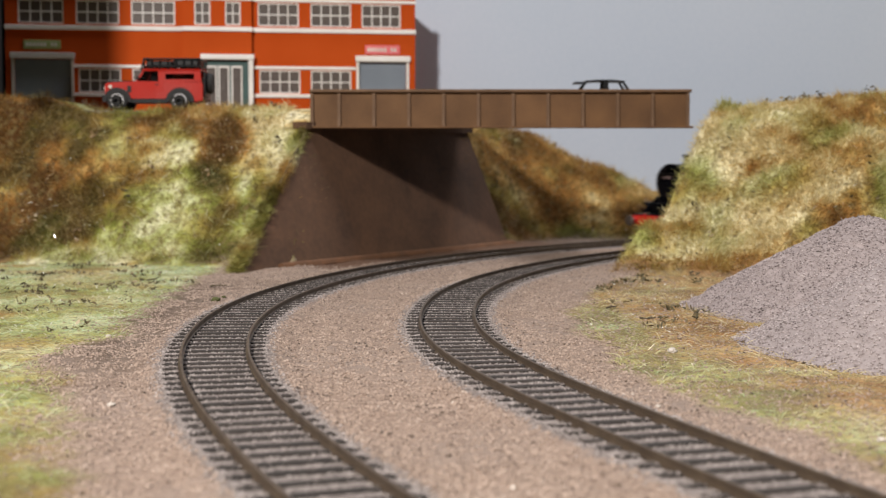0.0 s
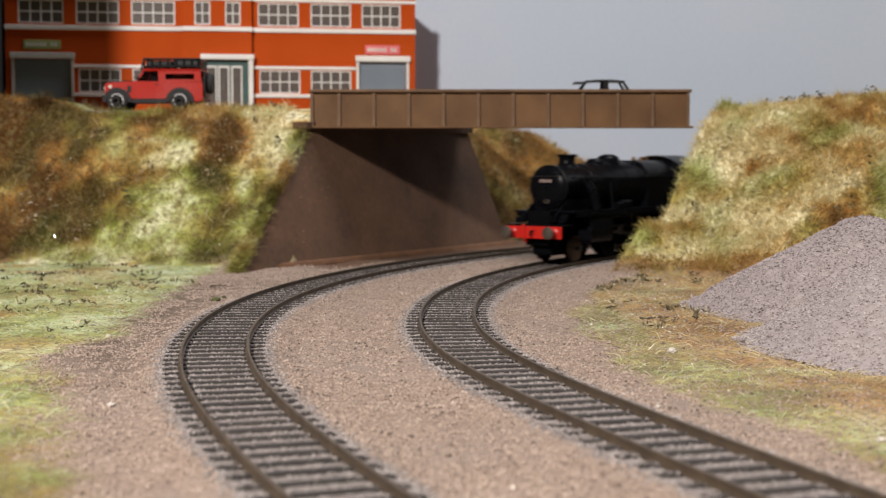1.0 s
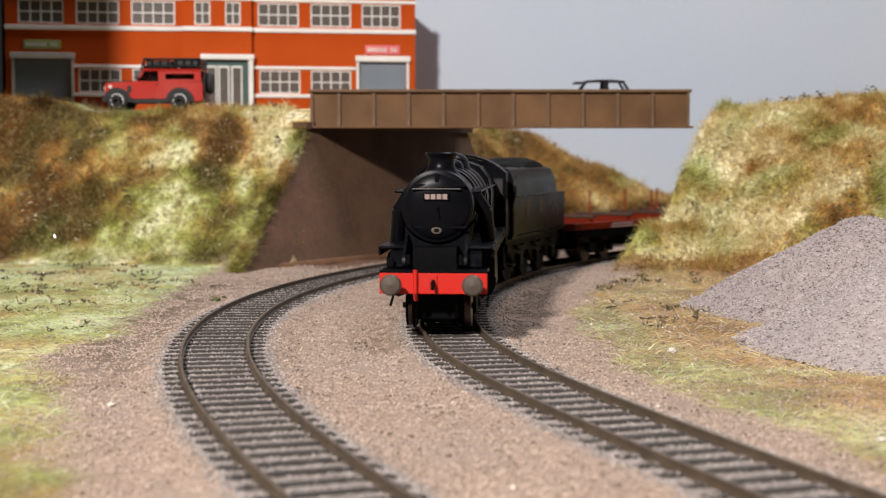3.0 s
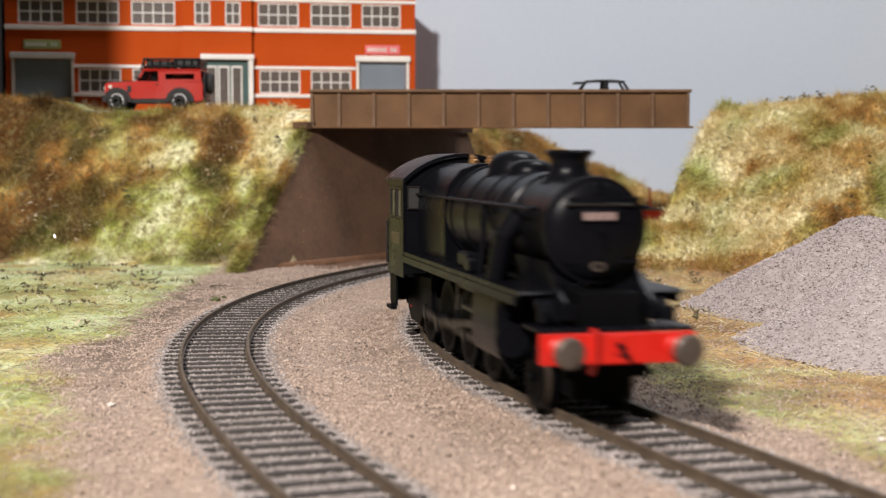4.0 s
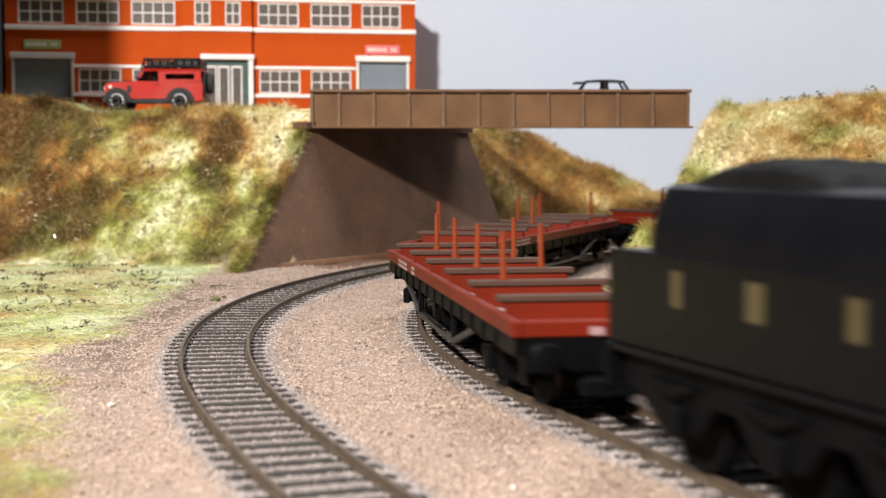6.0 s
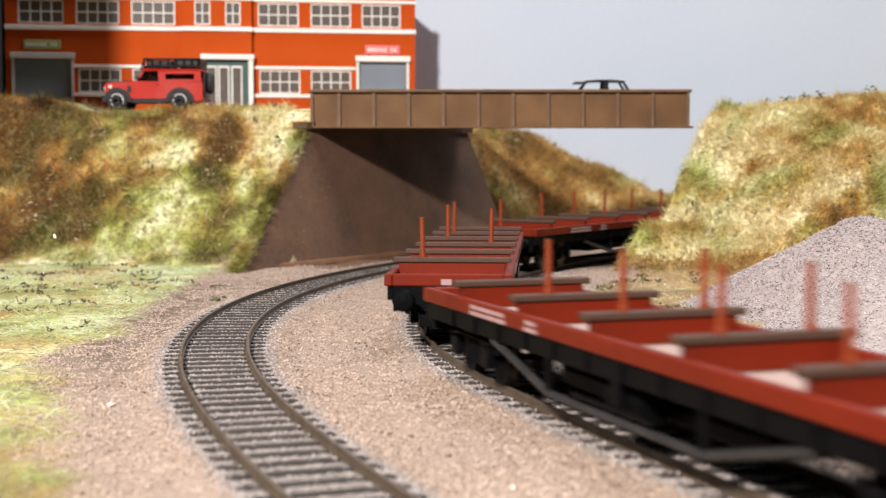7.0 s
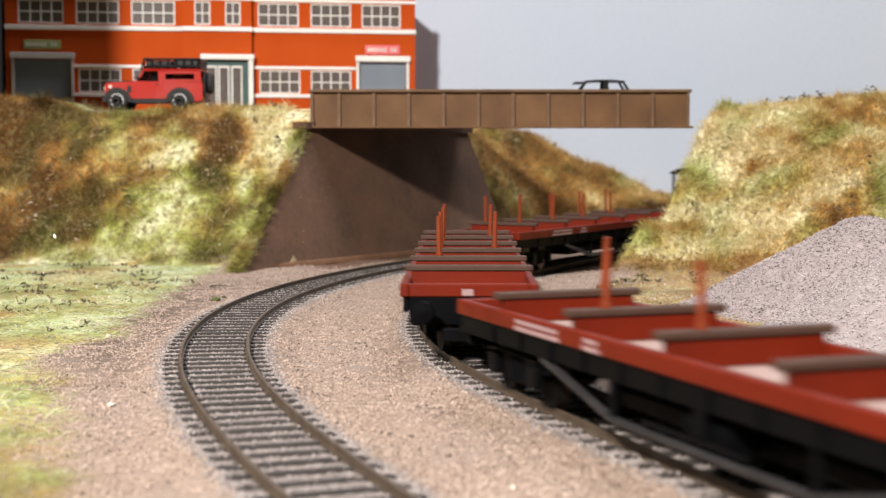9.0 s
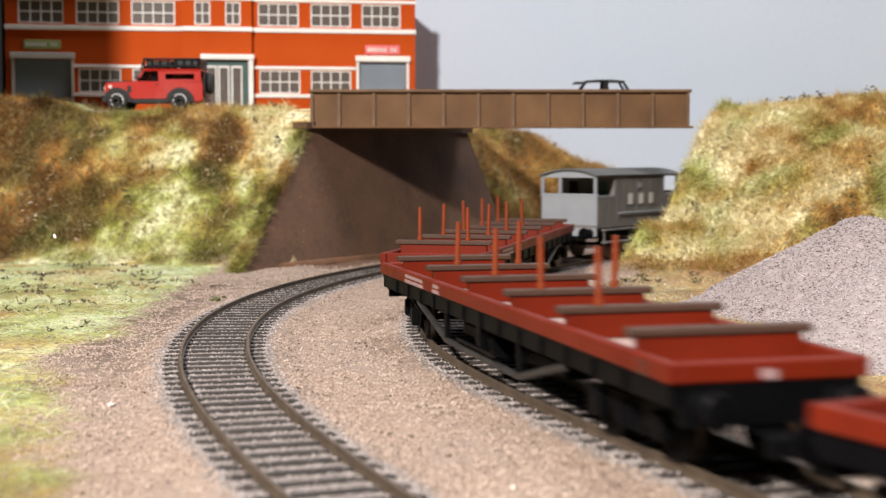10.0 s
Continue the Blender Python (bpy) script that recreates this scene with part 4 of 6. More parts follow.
def locomotive():
    t = thing("steam_locomotive", "satin black steam locomotive with a red buffer beam, running", "locomotive")
    CZ, X = 36.0, Euler((0, -math.pi / 2, 0)).to_matrix().to_4x4()

    def along(x, z=CZ):
        return Matrix.Translation((x, 0, z)) @ X

    # boiler and smokebox, turned about the x axis; heights run towards the rear
    part("smokebox", lathe(bmesh.new(), ((9.9, 0), (10.5, 0.3), (10.6, 1.2), (10.35, 1.6), (10.5, 26), (11.0, 26.3), (11.0, 27.6), (10.8, 27.8)), along(-11), 48), M_LOCO, t)
    b = lathe(bmesh.new(), ((10.9, 0), (11.6, 24), (12.3, 54)), along(-38.8), 48)
    boiler = part("boiler", b, M_LOCO, t)
    for x in (-46, -58, -72, -86):
        r = 11.2 + (-38.8 - x) * 0.027
        part("boiler_band", lathe(bmesh.new(), ((r - 0.6, 0), (r, 0), (r, 0.7), (r - 0.6, 0.7), (r - 0.6, 0)), along(x), 48), M_LOCO, boiler)
    fire = [(-12.4, 24), (-12.6, 38), (-11.6, 43), (-8.5, 47), (-4, 48.6), (4, 48.6), (8.5, 47), (11.6, 43), (12.6, 38), (12.4, 24)]
    part("firebox", prism(bmesh.new(), fire, -125.1, -92, "x"), M_LOCO, t)
    door = part("smokebox_door", lathe(bmesh.new(), ((9.3, 0), (9.4, 0.5), (8.9, 1.0), (6.4, 1.7), (3, 2.15), (0.01, 2.25)), along(-11) @ Matrix.Rotation(math.pi, 4, "Y"), 40), M_LOCO, t)
    for z in (CZ + 6.1, CZ - 6.0):
        part("hinge_strap", box(bmesh.new(), -10.2, -9.5, -6.2, 8.6, z - 0.35, z + 0.35), M_LOCO, door)
    part("door_rail", rod(bmesh.new(), (-9.0, -7, CZ + 5.0), (-9.0, 7, CZ + 5.0), 0.3, n=8), M_STEEL, door)
    part("door_dart", rod(bmesh.new(), (-8.9, 0, CZ), (-7.6, 0, CZ), 0.6, n=10), M_LOCO, door)
    part("dart_handle", rod(bmesh.new(), (-7.9, 0, CZ), (-7.9, 0.8, CZ - 3), 0.25, n=6), M_LOCO, door)
    plate = part("number_plate", box(bmesh.new(), -8.95, -8.45, -3.8, 3.8, CZ + 1.7, CZ + 4.0, 0.1), M_LOCO, door, "black number plate with white figures")
    for i in range(4):
        y = -3.3 + 1.7 * i
        part("lettering_bar", box(bmesh.new(), -8.5, -8.35, y, y + 1.35, CZ + 2.1, CZ + 3.6), M_NUMBER, plate)
    shed = part("shed_plate", lathe(bmesh.new(), ((1.5, 0), (1.5, 0.3), (1.1, 0.35), (0.01, 0.35)), Matrix.Translation((-9.6, 0, CZ - 6.9)) @ X @ Matrix.Rotation(math.pi, 4, "Y") @ Matrix.Diagonal((0.72, 1, 1, 1)), 20), M_BUFFER, door, "small oval metal-rimmed plate")
    part("lettering_bar", box(bmesh.new(), -9.25, -9.2, -0.7, 0.7, CZ - 7.4, CZ - 6.4), M_LOCO, shed)
    part("lamp_iron", box(bmesh.new(), -9.6, -9.2, -0.5, 0.5, CZ + 7.2, CZ + 9.6), M_LOCO, door)
    # chimney, dome and fittings
    part("chimney", lathe(bmesh.new(), ((6.0, 44.8), (4.8, 46.2), (4.0, 47.6), (3.9, 49.6), (4.3, 50.3), (4.9, 50.9), (5.0, 51.3), (4.6, 51.7), (3.2, 51.7), (3.2, 49.0)), Matrix.Translation((-28.6, 0, 0)), 32), M_LOCO, t)
    part("top_feed", lathe(bmesh.new(), ((5.4, 45.2), (4.9, 47.8), (4.0, 49.0), (2.2, 49.6), (0.01, 49.7)), Matrix.Translation((-57.5, 0, 0)) @ Matrix.Diagonal((1.0, 1, 1, 1)), 28), M_LOCO, t)
    part("dome", lathe(bmesh.new(), ((7.4, 44.5), (6.4, 47.0), (5.9, 49.2), (4.6, 50.8), (2.6, 51.6), (0.01, 51.8)), Matrix.Translation((-71, 0, 0)) @ Matrix.Diagonal((1.1, 1, 1, 1)), 32), M_LOCO, t)
    for y in (-2.2, 2.2):
        part("safety_valve", lathe(bmesh.new(), ((1.3, 48.0), (1.3, 49.4), (0.9, 49.7), (0.9, 50.4), (0.01, 50.6)), Matrix.Translation((-104, y, 0)), 14), M_BRASS, t, "copper coloured safety valve")
    part("whistle", rod(bmesh.new(), (-115, 0, 48), (-115, 0, 51.0), 0.7, n=10), M_BRASS, t)
    for side in (-1, 1):
        y = side * 12.4
        hr = part("handrail", rod(bmesh.new(), (-14, y, CZ + 4.2), (-124.9, side * 13.0, CZ + 4.2), 0.32, n=8), M_LOCO, t)
        for x in (-16, -32, -50, -68, -86, -104):
            part("handrail_knob", rod(bmesh.new(), (x, side * 10.2, CZ + 4.2), (x, side * 12.6, CZ + 4.2), 0.5, n=8), M_LOCO, hr)
        part("steam_pipe", rod(rod(bmesh.new(), (-29, side * 9.0, 40), (-31, side * 13.0, 34), 2.3, n=14), (-31, side * 13.0, 34.3), (-34, side * 14.0, 25), 2.3, n=14), M_LOCO, t)
        part("boiler_pipe", rod(bmesh.new(), (-52, side * 11.6, 40), (-52, side * 13.2, 24.7), 0.6, n=8), M_LOCO, t)
        part("sand_box", box(bmesh.new(), -72, -62, side * 12.2 - 1.6, side * 12.2 + 1.6, 24.65, 28.4, 0.6), M_LOCO, t)
        part("mechanical_lubricator", box(bmesh.new(), -58, -53, side * 14.2 - 1.3, side * 14.2 + 1.3, 24.65, 27.6, 0.4), M_LOCO, t)
    for y in (-7.5, 7.5):
        part("front_lamp_iron", box(bmesh.new(), -1.8, -1.2, y - 0.5, y + 0.5, 19.7, 22.6), M_LOCO, t)
    for y in (-8.8, 8.8):
        part("frame_end", plates(bmesh.new(), y - 0.45, y + 0.45, ((-1.6, 19.6), (-12, 19.6), (-12, 28), (-9.5, 27.4), (-7.4, 25.4), (-3.2, 23.2), (-1.8, 21.5))), M_LOCO, t)
    part("smokebox_saddle", prism(bmesh.new(), [(-8.4, 19), (-8.4, 23), (-9.6, 30)] + arc(0, CZ, 11.2, 213, 327, 10) + [(9.6, 30), (8.4, 23), (8.4, 19)], -36, -12.5, "x"), M_LOCO, t)
    # running plate, raised over the cylinders and dropping at the front
    bm = bmesh.new()
    for s in (-1, 1):
        lo, hi = sorted((s * 8.6, s * 16.6))
        plates(bm, lo, hi, ((-125, 23.6), (-7.6, 23.6), (-7.0, 24.1), (-7.6, 24.6), (-125, 24.6)))
    part("running_plate", bm, M_LOCO, t)
    bm = bmesh.new()
    for s in (-1, 1):
        box(bm, -124.6, -9.6, s * 16.6 - 0.3, s * 16.6 + 0.3, 21.8, 23.5)
    part("valance", bm, M_LOCO, t)
    for s in (-1, 1):
        lo, hi = sorted((s * 9.4, s * 13.2))
        part("drop_plate", plates(bmesh.new(), lo, hi, ((-8.2, 23.5), (-6.6, 22.4), (-4.8, 20.0), (-4.2, 19.0), (-5.4, 19.0), (-6.4, 21.2), (-8.6, 22.6))), M_LOCO, t)
        part("lamp_bracket", box(bmesh.new(), -3.4, -2.6, s * 12.6 - 0.8, s * 12.6 + 0.8, 18.9, 21.6, 0.2), M_LOCO, t)
    part("front_platform", box(bmesh.new(), -9.4, 2.1, -15.3, 15.3, 17.65, 18.4, 0.15), M_LOCO, t)
    beam = part("buffer_beam", box(bmesh.new(), -1, 0, -15.2, 15.2, 11.8, 17.6, 0.12), M_RED, t, "bright red buffer beam", at=mm(3, 0, 0))
    part("coupling_hook", rod(rod(bmesh.new(), (0, 0, 15.4), (2.6, 0, 15.0), 0.6, n=8), (2.4, 0, 15.2), (2.9, 0, 13.2), 0.5, n=8), M_FRAME, beam)
    part("beam_plate", box(bmesh.new(), 0.02, 0.35, -1.2, 1.2, 13.6, 17.2, 0.1), M_RED, beam)
    part("vacuum_pipe", rod(rod(bmesh.new(), (0.6, -5.0, 18.6), (0.6, -5.0, 12.0), 0.65, n=10), (0.6, -5.0, 12.2), (-1.5, -5, 10.0), 0.65, n=10), M_RED, beam)
    for y in (-11.4, 11.4):
        buffer(t, 3, y, 14.8)
    # frames, cylinders, steps
    part("main_frame", box(bmesh.new(), -150, -2, -6.2, 6.2, 8.5, 24.5), M_FRAME, t)
    part("pony_truck", box(bmesh.new(), -27, -6, -6.0, 6.0, 3.4, 9.6, 0.6), M_FRAME, t)
    part("guard_iron", box(bmesh.new(), -5.8, -4.6, -8.4, 8.4, 8.0, 11.6), M_FRAME, t)
    for s in (-1, 1):
        cyl = bmesh.new()
        prism(cyl, [(s * 9, 9.5)] + [(s * p, z) for p, z in ((12.6, 8.2), (15.4, 9.2), (16.5, 11.6), (16.3, 19.8), (15.6, 21.7), (13.0, 23.5))] + [(s * 9, 23.5)], -46, -25, "x")
        cover = part("cylinder", cyl, M_LOCO, t)
        part("cylinder_cover", rod(bmesh.new(), (-25, s * 13.2, 13.2), (-23.6, s * 13.2, 13.2), 3.6, n=20), M_LOCO, cover)
        part("valve_cover", rod(bmesh.new(), (-25, s * 13.2, 20.4), (-22.6, s * 13.2, 20.4), 2.4, n=16), M_LOCO, cover)
        part("drain_cock", rod(bmesh.new(), (-27, s * 14.4, 8.6), (-18, s * 14.4, 6.4), 0.4, n=6), M_FRAME, cover)
        part("slide_bar", box(bmesh.new(), -66, -46, s * 13.2 - 0.9, s * 13.2 + 0.9, 15.4, 16.3), M_STEEL, t)
        part("slide_bracket", plates(bmesh.new(), s * 12.2 - 0.4, s * 12.2 + 0.4, ((-69, 23.5), (-63, 23.5), (-64, 15.8), (-66.5, 15.8), (-68, 20))), M_FRAME, t)
        part("expansion_link", plates(bmesh.new(), s * 13.6 - 0.6, s * 13.6 + 0.6, ((-72, 23.5), (-70.4, 23.5), (-69.2, 19), (-70.4, 14.5), (-72, 14.5), (-71, 19))), M_STEEL, t)
        part("radius_rod", box(bmesh.new(), -71, -46, s * 13.6 - 0.4, s * 13.6 + 0.4, 20.0, 20.9), M_STEEL, t)
        part("cab_step", box(bmesh.new(), -151, -143, s * 15.6 - 1.2, s * 15.6 + 0.4, 7.0, 8.0), M_FRAME, t)
        part("step_plate", box(bmesh.new(), -151, -143, s * 15.2 - 0.3, s * 15.2 + 0.3, 8.0, 19), M_FRAME, t)
        part("brake_block", box(bmesh.new(), -113.8, -111.4, s * 8.4 - 1, s * 8.4 + 1, 6, 13), M_FRAME, t)
    # cab
    for s in (-1, 1):
        side = bmesh.new()
        a, b = sorted((s * 16.2, s * 16.8))
        plates(side, a, b, ((-144.5, 17.5), (-121, 17.5), (-121, 33.2), (-144.5, 33.2)), ((-123, 33.2), (-121, 33.2), (-121, 44.6), (-123, 44.6)),
               ((-132.2, 33.2), (-130.8, 33.2), (-130.8, 42.2), (-132.2, 42.2)), ((-141.6, 33.2), (-140, 33.2), (-140, 42.2), (-141.6, 42.2)), ((-144.5, 42.2), (-123, 42.2), (-123, 44.6), (-144.5, 44.6)))
        cs = part("cab_side", side, M_LOCO, t, at=mm(-4, 0, 0))
        frame_bm = bmesh.new()
        for x0, x1 in ((-130.7, -123.1), (-139.9, -132.3)):
            for o in (((x0, 33.4), (x1, 33.4), (x1, 34.0), (x0, 34.0)), ((x0, 41.4), (x1, 41.4), (x1, 42.0), (x0, 42.0)), ((x0, 34), (x0 + 0.6, 34), (x0 + 0.6, 41.4), (x0, 41.4)), ((x1 - 0.6, 34), (x1, 34), (x1, 41.4), (x1 - 0.6, 41.4))):
                prism(frame_bm, o, s * 16.5 - 0.45, s * 16.5 + 0.45)
        part("window_frame", frame_bm, M_STEEL, cs, "bright metal window frame")
        for x0, x1 in ((-130.0, -123.8), (-139.2, -133.0)):
            part("cab_glazing", box(bmesh.new(), x0, x1, s * 16.5 - 0.12, s * 16.5 + 0.12, 34.1, 41.3), M_CAB_SHINE, cs, "plastic cab glazing with a pale reflection put into its colour")
        for i in range(4):
            x = -126.4 - 3.2 * i
            part("lettering_bar", box(bmesh.new(), x - 2.6, x, s * 16.86 - 0.06, s * 16.86 + 0.06, 26.4, 29.6), M_YELLOW, cs)
        part("cab_handrail", rod(bmesh.new(), (-145.1, s * 16.9, 20), (-145.1, s * 16.9, 32), 0.35, n=8), M_STEEL, cs)
    arch = arc(0, 27.2, 24.0, 45, 135, 14)
    roof = arch + [(y * 0.965, z - 0.9) for y, z in reversed(arch)]
    part("cab_roof", prism(bmesh.new(), roof, -152, -124.2, "x"), M_LOCO, t)
    front = [(-16.1, 24.6), (16.1, 24.6), (16.1, 44.2)] + arc(0, 27.2, 22.9, 47, 133, 12) + [(-16.1, 44.2)]
    cf = part("cab_front", prism(bmesh.new(), front, -122.0, -121.25, "x"), M_LOCO, t, at=mm(-4, 0, 0))
    for s in (-1, 1):
        part("spectacle", box(bmesh.new(), -121.2, -120.95, s * 13.9 - 1.5, s * 13.9 + 1.5, 36.5, 42.0), M_TYRE, cf)
        bm = bmesh.new()
        for y0, y1, z0, z1 in ((-1.7, 1.7, 36.1, 36.5), (-1.7, 1.7, 42.0, 42.4), (-1.7, -1.45, 36.5, 42), (1.45, 1.7, 36.5, 42)):
            box(bm, -121.2, -120.75, s * 13.9 + y0, s * 13.9 + y1, z0, z1)
        part("spectacle_frame", bm, M_STEEL, cf)
    part("cab_floor", box(bmesh.new(), -153, -126.1, -16, 16, 17.6, 18.6), M_FRAME, t)
    part("backhead", box(bmesh.new(), -130, -126.1, -9, 9, 18.6, 40, 0.8), M_FRAME, t)
    part("ash_pan", prism(bmesh.new(), ((-118, 17.5), (-150, 17.5), (-150, 7), (-146, 4), (-134, 3.6), (-130, 6.5), (-118, 6.5)), -10.5, 10.5), M_FRAME, t)
    part("drag_box", box(bmesh.new(), -153, -150.05, -15.4, 15.4, 9, 17.5, 0.3), M_FRAME, t)
    part("drawbar", box(bmesh.new(), -162, -150, -1.5, 1.5, 8, 9.2), M_FRAME, t)
    part("tender_wire", rod(rod(bmesh.new(), (-140, -9, 9.5), (-146, -10.5, 7.6), 0.22, n=8), (-146, -10.5, 7.6), (-151, -9, 8.6), 0.22, n=8), M_RED, t, "thin red wire to the tender")
    # wheels and rods
    wheelset(t, -21, 6.2, 10, "pony_wheelset")
    for x in (-55, -78, -101, -124):
        ws = wheelset(t, x, 9.45, 16, "driving_wheelset")
    rods = []
    for s in (-1, 1):
        bm = box(bmesh.new(), -69.5, 0, -0.45, 0.45, -0.7, 0.7)
        for x in (0, -23, -46, -69):
            rod(bm, (x, -0.7, 0), (x, 0.7, 0), 1.5, n=14)
        rods.append((part("coupling_rod", bm, M_STEEL, t), s))
    cons = []
    for s in (-1, 1):
        bm = box(bmesh.new(), -45, 0, -0.45, 0.45, -0.8, 0.8)
        for x in (0, -45):
            rod(bm, (x, -0.8, 0), (x, 0.8, 0), 1.7, n=14)
        cons.append((part("connecting_rod", bm, M_STEEL, t), s))
    heads = [(part("crosshead", rod(box(bmesh.new(), -2.4, 2.4, -1.3, 1.3, -1.6, 2.2, 0.3), (0, 0, 0), (13, 0, 0), 0.7, n=10), M_STEEL, t), s) for s in (-1, 1)]
    return t, rods, cons, heads


def make_tender():
    t = thing("tender", "black coal tender lettered in straw yellow behind the locomotive", "tender")
    shell = [(-15.6, 19), (-16.3, 19.6), (-16.3, 34.4), (-16.0, 34.8), (16.0, 34.8), (16.3, 34.4), (16.3, 19.6), (15.6, 19)]
    tank = part("tank", prism(bmesh.new(), shell, -96, -10, "x"), M_LOCO, t)
    upper = [(-15.6, 34.85), (-15.2, 39.5), (-14.4, 42.2), (-12.8, 45.2), (-11.0, 46.0), (11.0, 46.0), (12.8, 45.2), (14.4, 42.2), (15.2, 39.5), (15.6, 34.85)]
    part("coal_bunker", prism(bmesh.new(), upper, -83, -10, "x"), M_LOCO, t)
    for s in (-1, 1):
        for x, w in ((-28, 3.0), (-51, 4.2), (-73, 2.8)):
            part("lettering_bar", box(bmesh.new(), x - w / 2, x + w / 2, s * 16.36 - 0.06, s * 16.36 + 0.06, 27.0, 32.6), M_YELLOW, tank)
        part("side_bead", rod(bmesh.new(), (-96, s * 16.2, 34.7), (-10, s * 16.2, 34.7), 0.4, n=8), M_LOCO, tank)
        a, b = sorted((s * 15.6, s * 16.3))
        part("front_screen", plates(bmesh.new(), a, b, ((-10, 19), (-4.5, 19), (-4.5, 31), (-7, 33.5), (-8.5, 36), (-8.5, 40), (-10, 43.0))), M_LOCO, t)
        part("handrail", rod(bmesh.new(), (-4.0, s * 16.4, 20), (-4.0, s * 16.4, 30), 0.35, n=8), M_STEEL, t)
        fr = bmesh.new()
        plates(fr, s * 13.6 - 0.5, s * 13.6 + 0.5, ((-94, 18.6), (-4, 18.6), (-4, 13), (-9, 10.6), (-14, 7), (-26, 7), (-31, 12.2), (-37, 12.2), (-42, 7), (-54, 7), (-59, 12.2), (-65, 12.2), (-70, 7), (-82, 7), (-88, 11.2), (-94, 13)))
        sf = part("side_frame", fr, M_FRAME, t)
        for x in (-20, -48, -76):
            part("axle_box", box(bmesh.new(), x - 2.4, x + 2.4, s * 14.9 - 1.0, s * 14.9 + 1.0, 6.4, 11.4, 0.5), M_FRAME, sf)
            part("leaf_spring", prism(bmesh.new(), [(x - 7, 15.2)] + [(x + d, 12.6 + abs(d) * 0.26) for d in (-7, -3, 0, 3, 7)] + [(x + 7, 15.2), (x, 14.4)], s * 15.0 - 0.8, s * 15.0 + 0.8), M_FRAME, sf)
        part("step", box(bmesh.new(), -9, -3, s * 15.4 - 1.4, s * 15.4 + 0.8, 7.2, 8), M_FRAME, t)
    bm = bmesh.new()
    box(bm, -96, -4, -16, 16, 17.8, 18.9)
    part("footplate", bm, M_LOCO, t)
    part("bulkhead", prism(bmesh.new(), [(-15.4, 35), (-15.2, 39.5), (-12.6, 45.0), (12.6, 45.0), (15.2, 39.5), (15.4, 35)], -9.9, -9.0, "x"), M_LOCO, t)
    # the coal load
    n, k = 40, 22
    gx_, gy_ = np.meshgrid(np.linspace(-79, -41, n), np.linspace(-11.6, 11.6, k))
    u, v = (gx_ + 60) / 19, gy_ / 11.6
    z = 45.3 + 4.6 * np.clip(1 - u ** 2, 0, 1) ** 0.6 * np.clip(1 - v ** 6, 0, 1) ** 0.5 + value_noise(gx_, gy_, 2.2) * 0.3
    i = (np.arange(k - 1)[:, None] * n + np.arange(n - 1)).ravel()
    coal = sheet("coal_load", np.stack([gx_.ravel(), gy_.ravel(), z.ravel()], 1), np.stack([i, i + 1, i + 1 + n, i + n], 1), M_COAL, smooth=False)
    coal.parent = t
    part("water_filler", lathe(bmesh.new(), ((3.4, 34.85), (3.4, 38.2), (3.0, 38.8), (0.01, 39)), Matrix.Translation((-89, 0, 0)), 20), M_LOCO, t)
    part("rear_beam", box(bmesh.new(), -97, -96.02, -16.4, 16.4, 11.8, 18.9, 0.15), M_FRAME, t)
    for y in (-11.4, 11.4):
        buffer(t, -97, y, 15.0, -1)
    part("well_tank", box(bmesh.new(), -92, -6, -6.4, 6.4, 5.0, 17.7, 0.6), M_FRAME, t)
    part("front_drag_box", box(bmesh.new(), -10, -3, -12, 12, 6.5, 17.7, 0.4), M_FRAME, t)
    for x in (-20, -48, -76):
        wheelset(t, x, 8.4, 12)
    return t


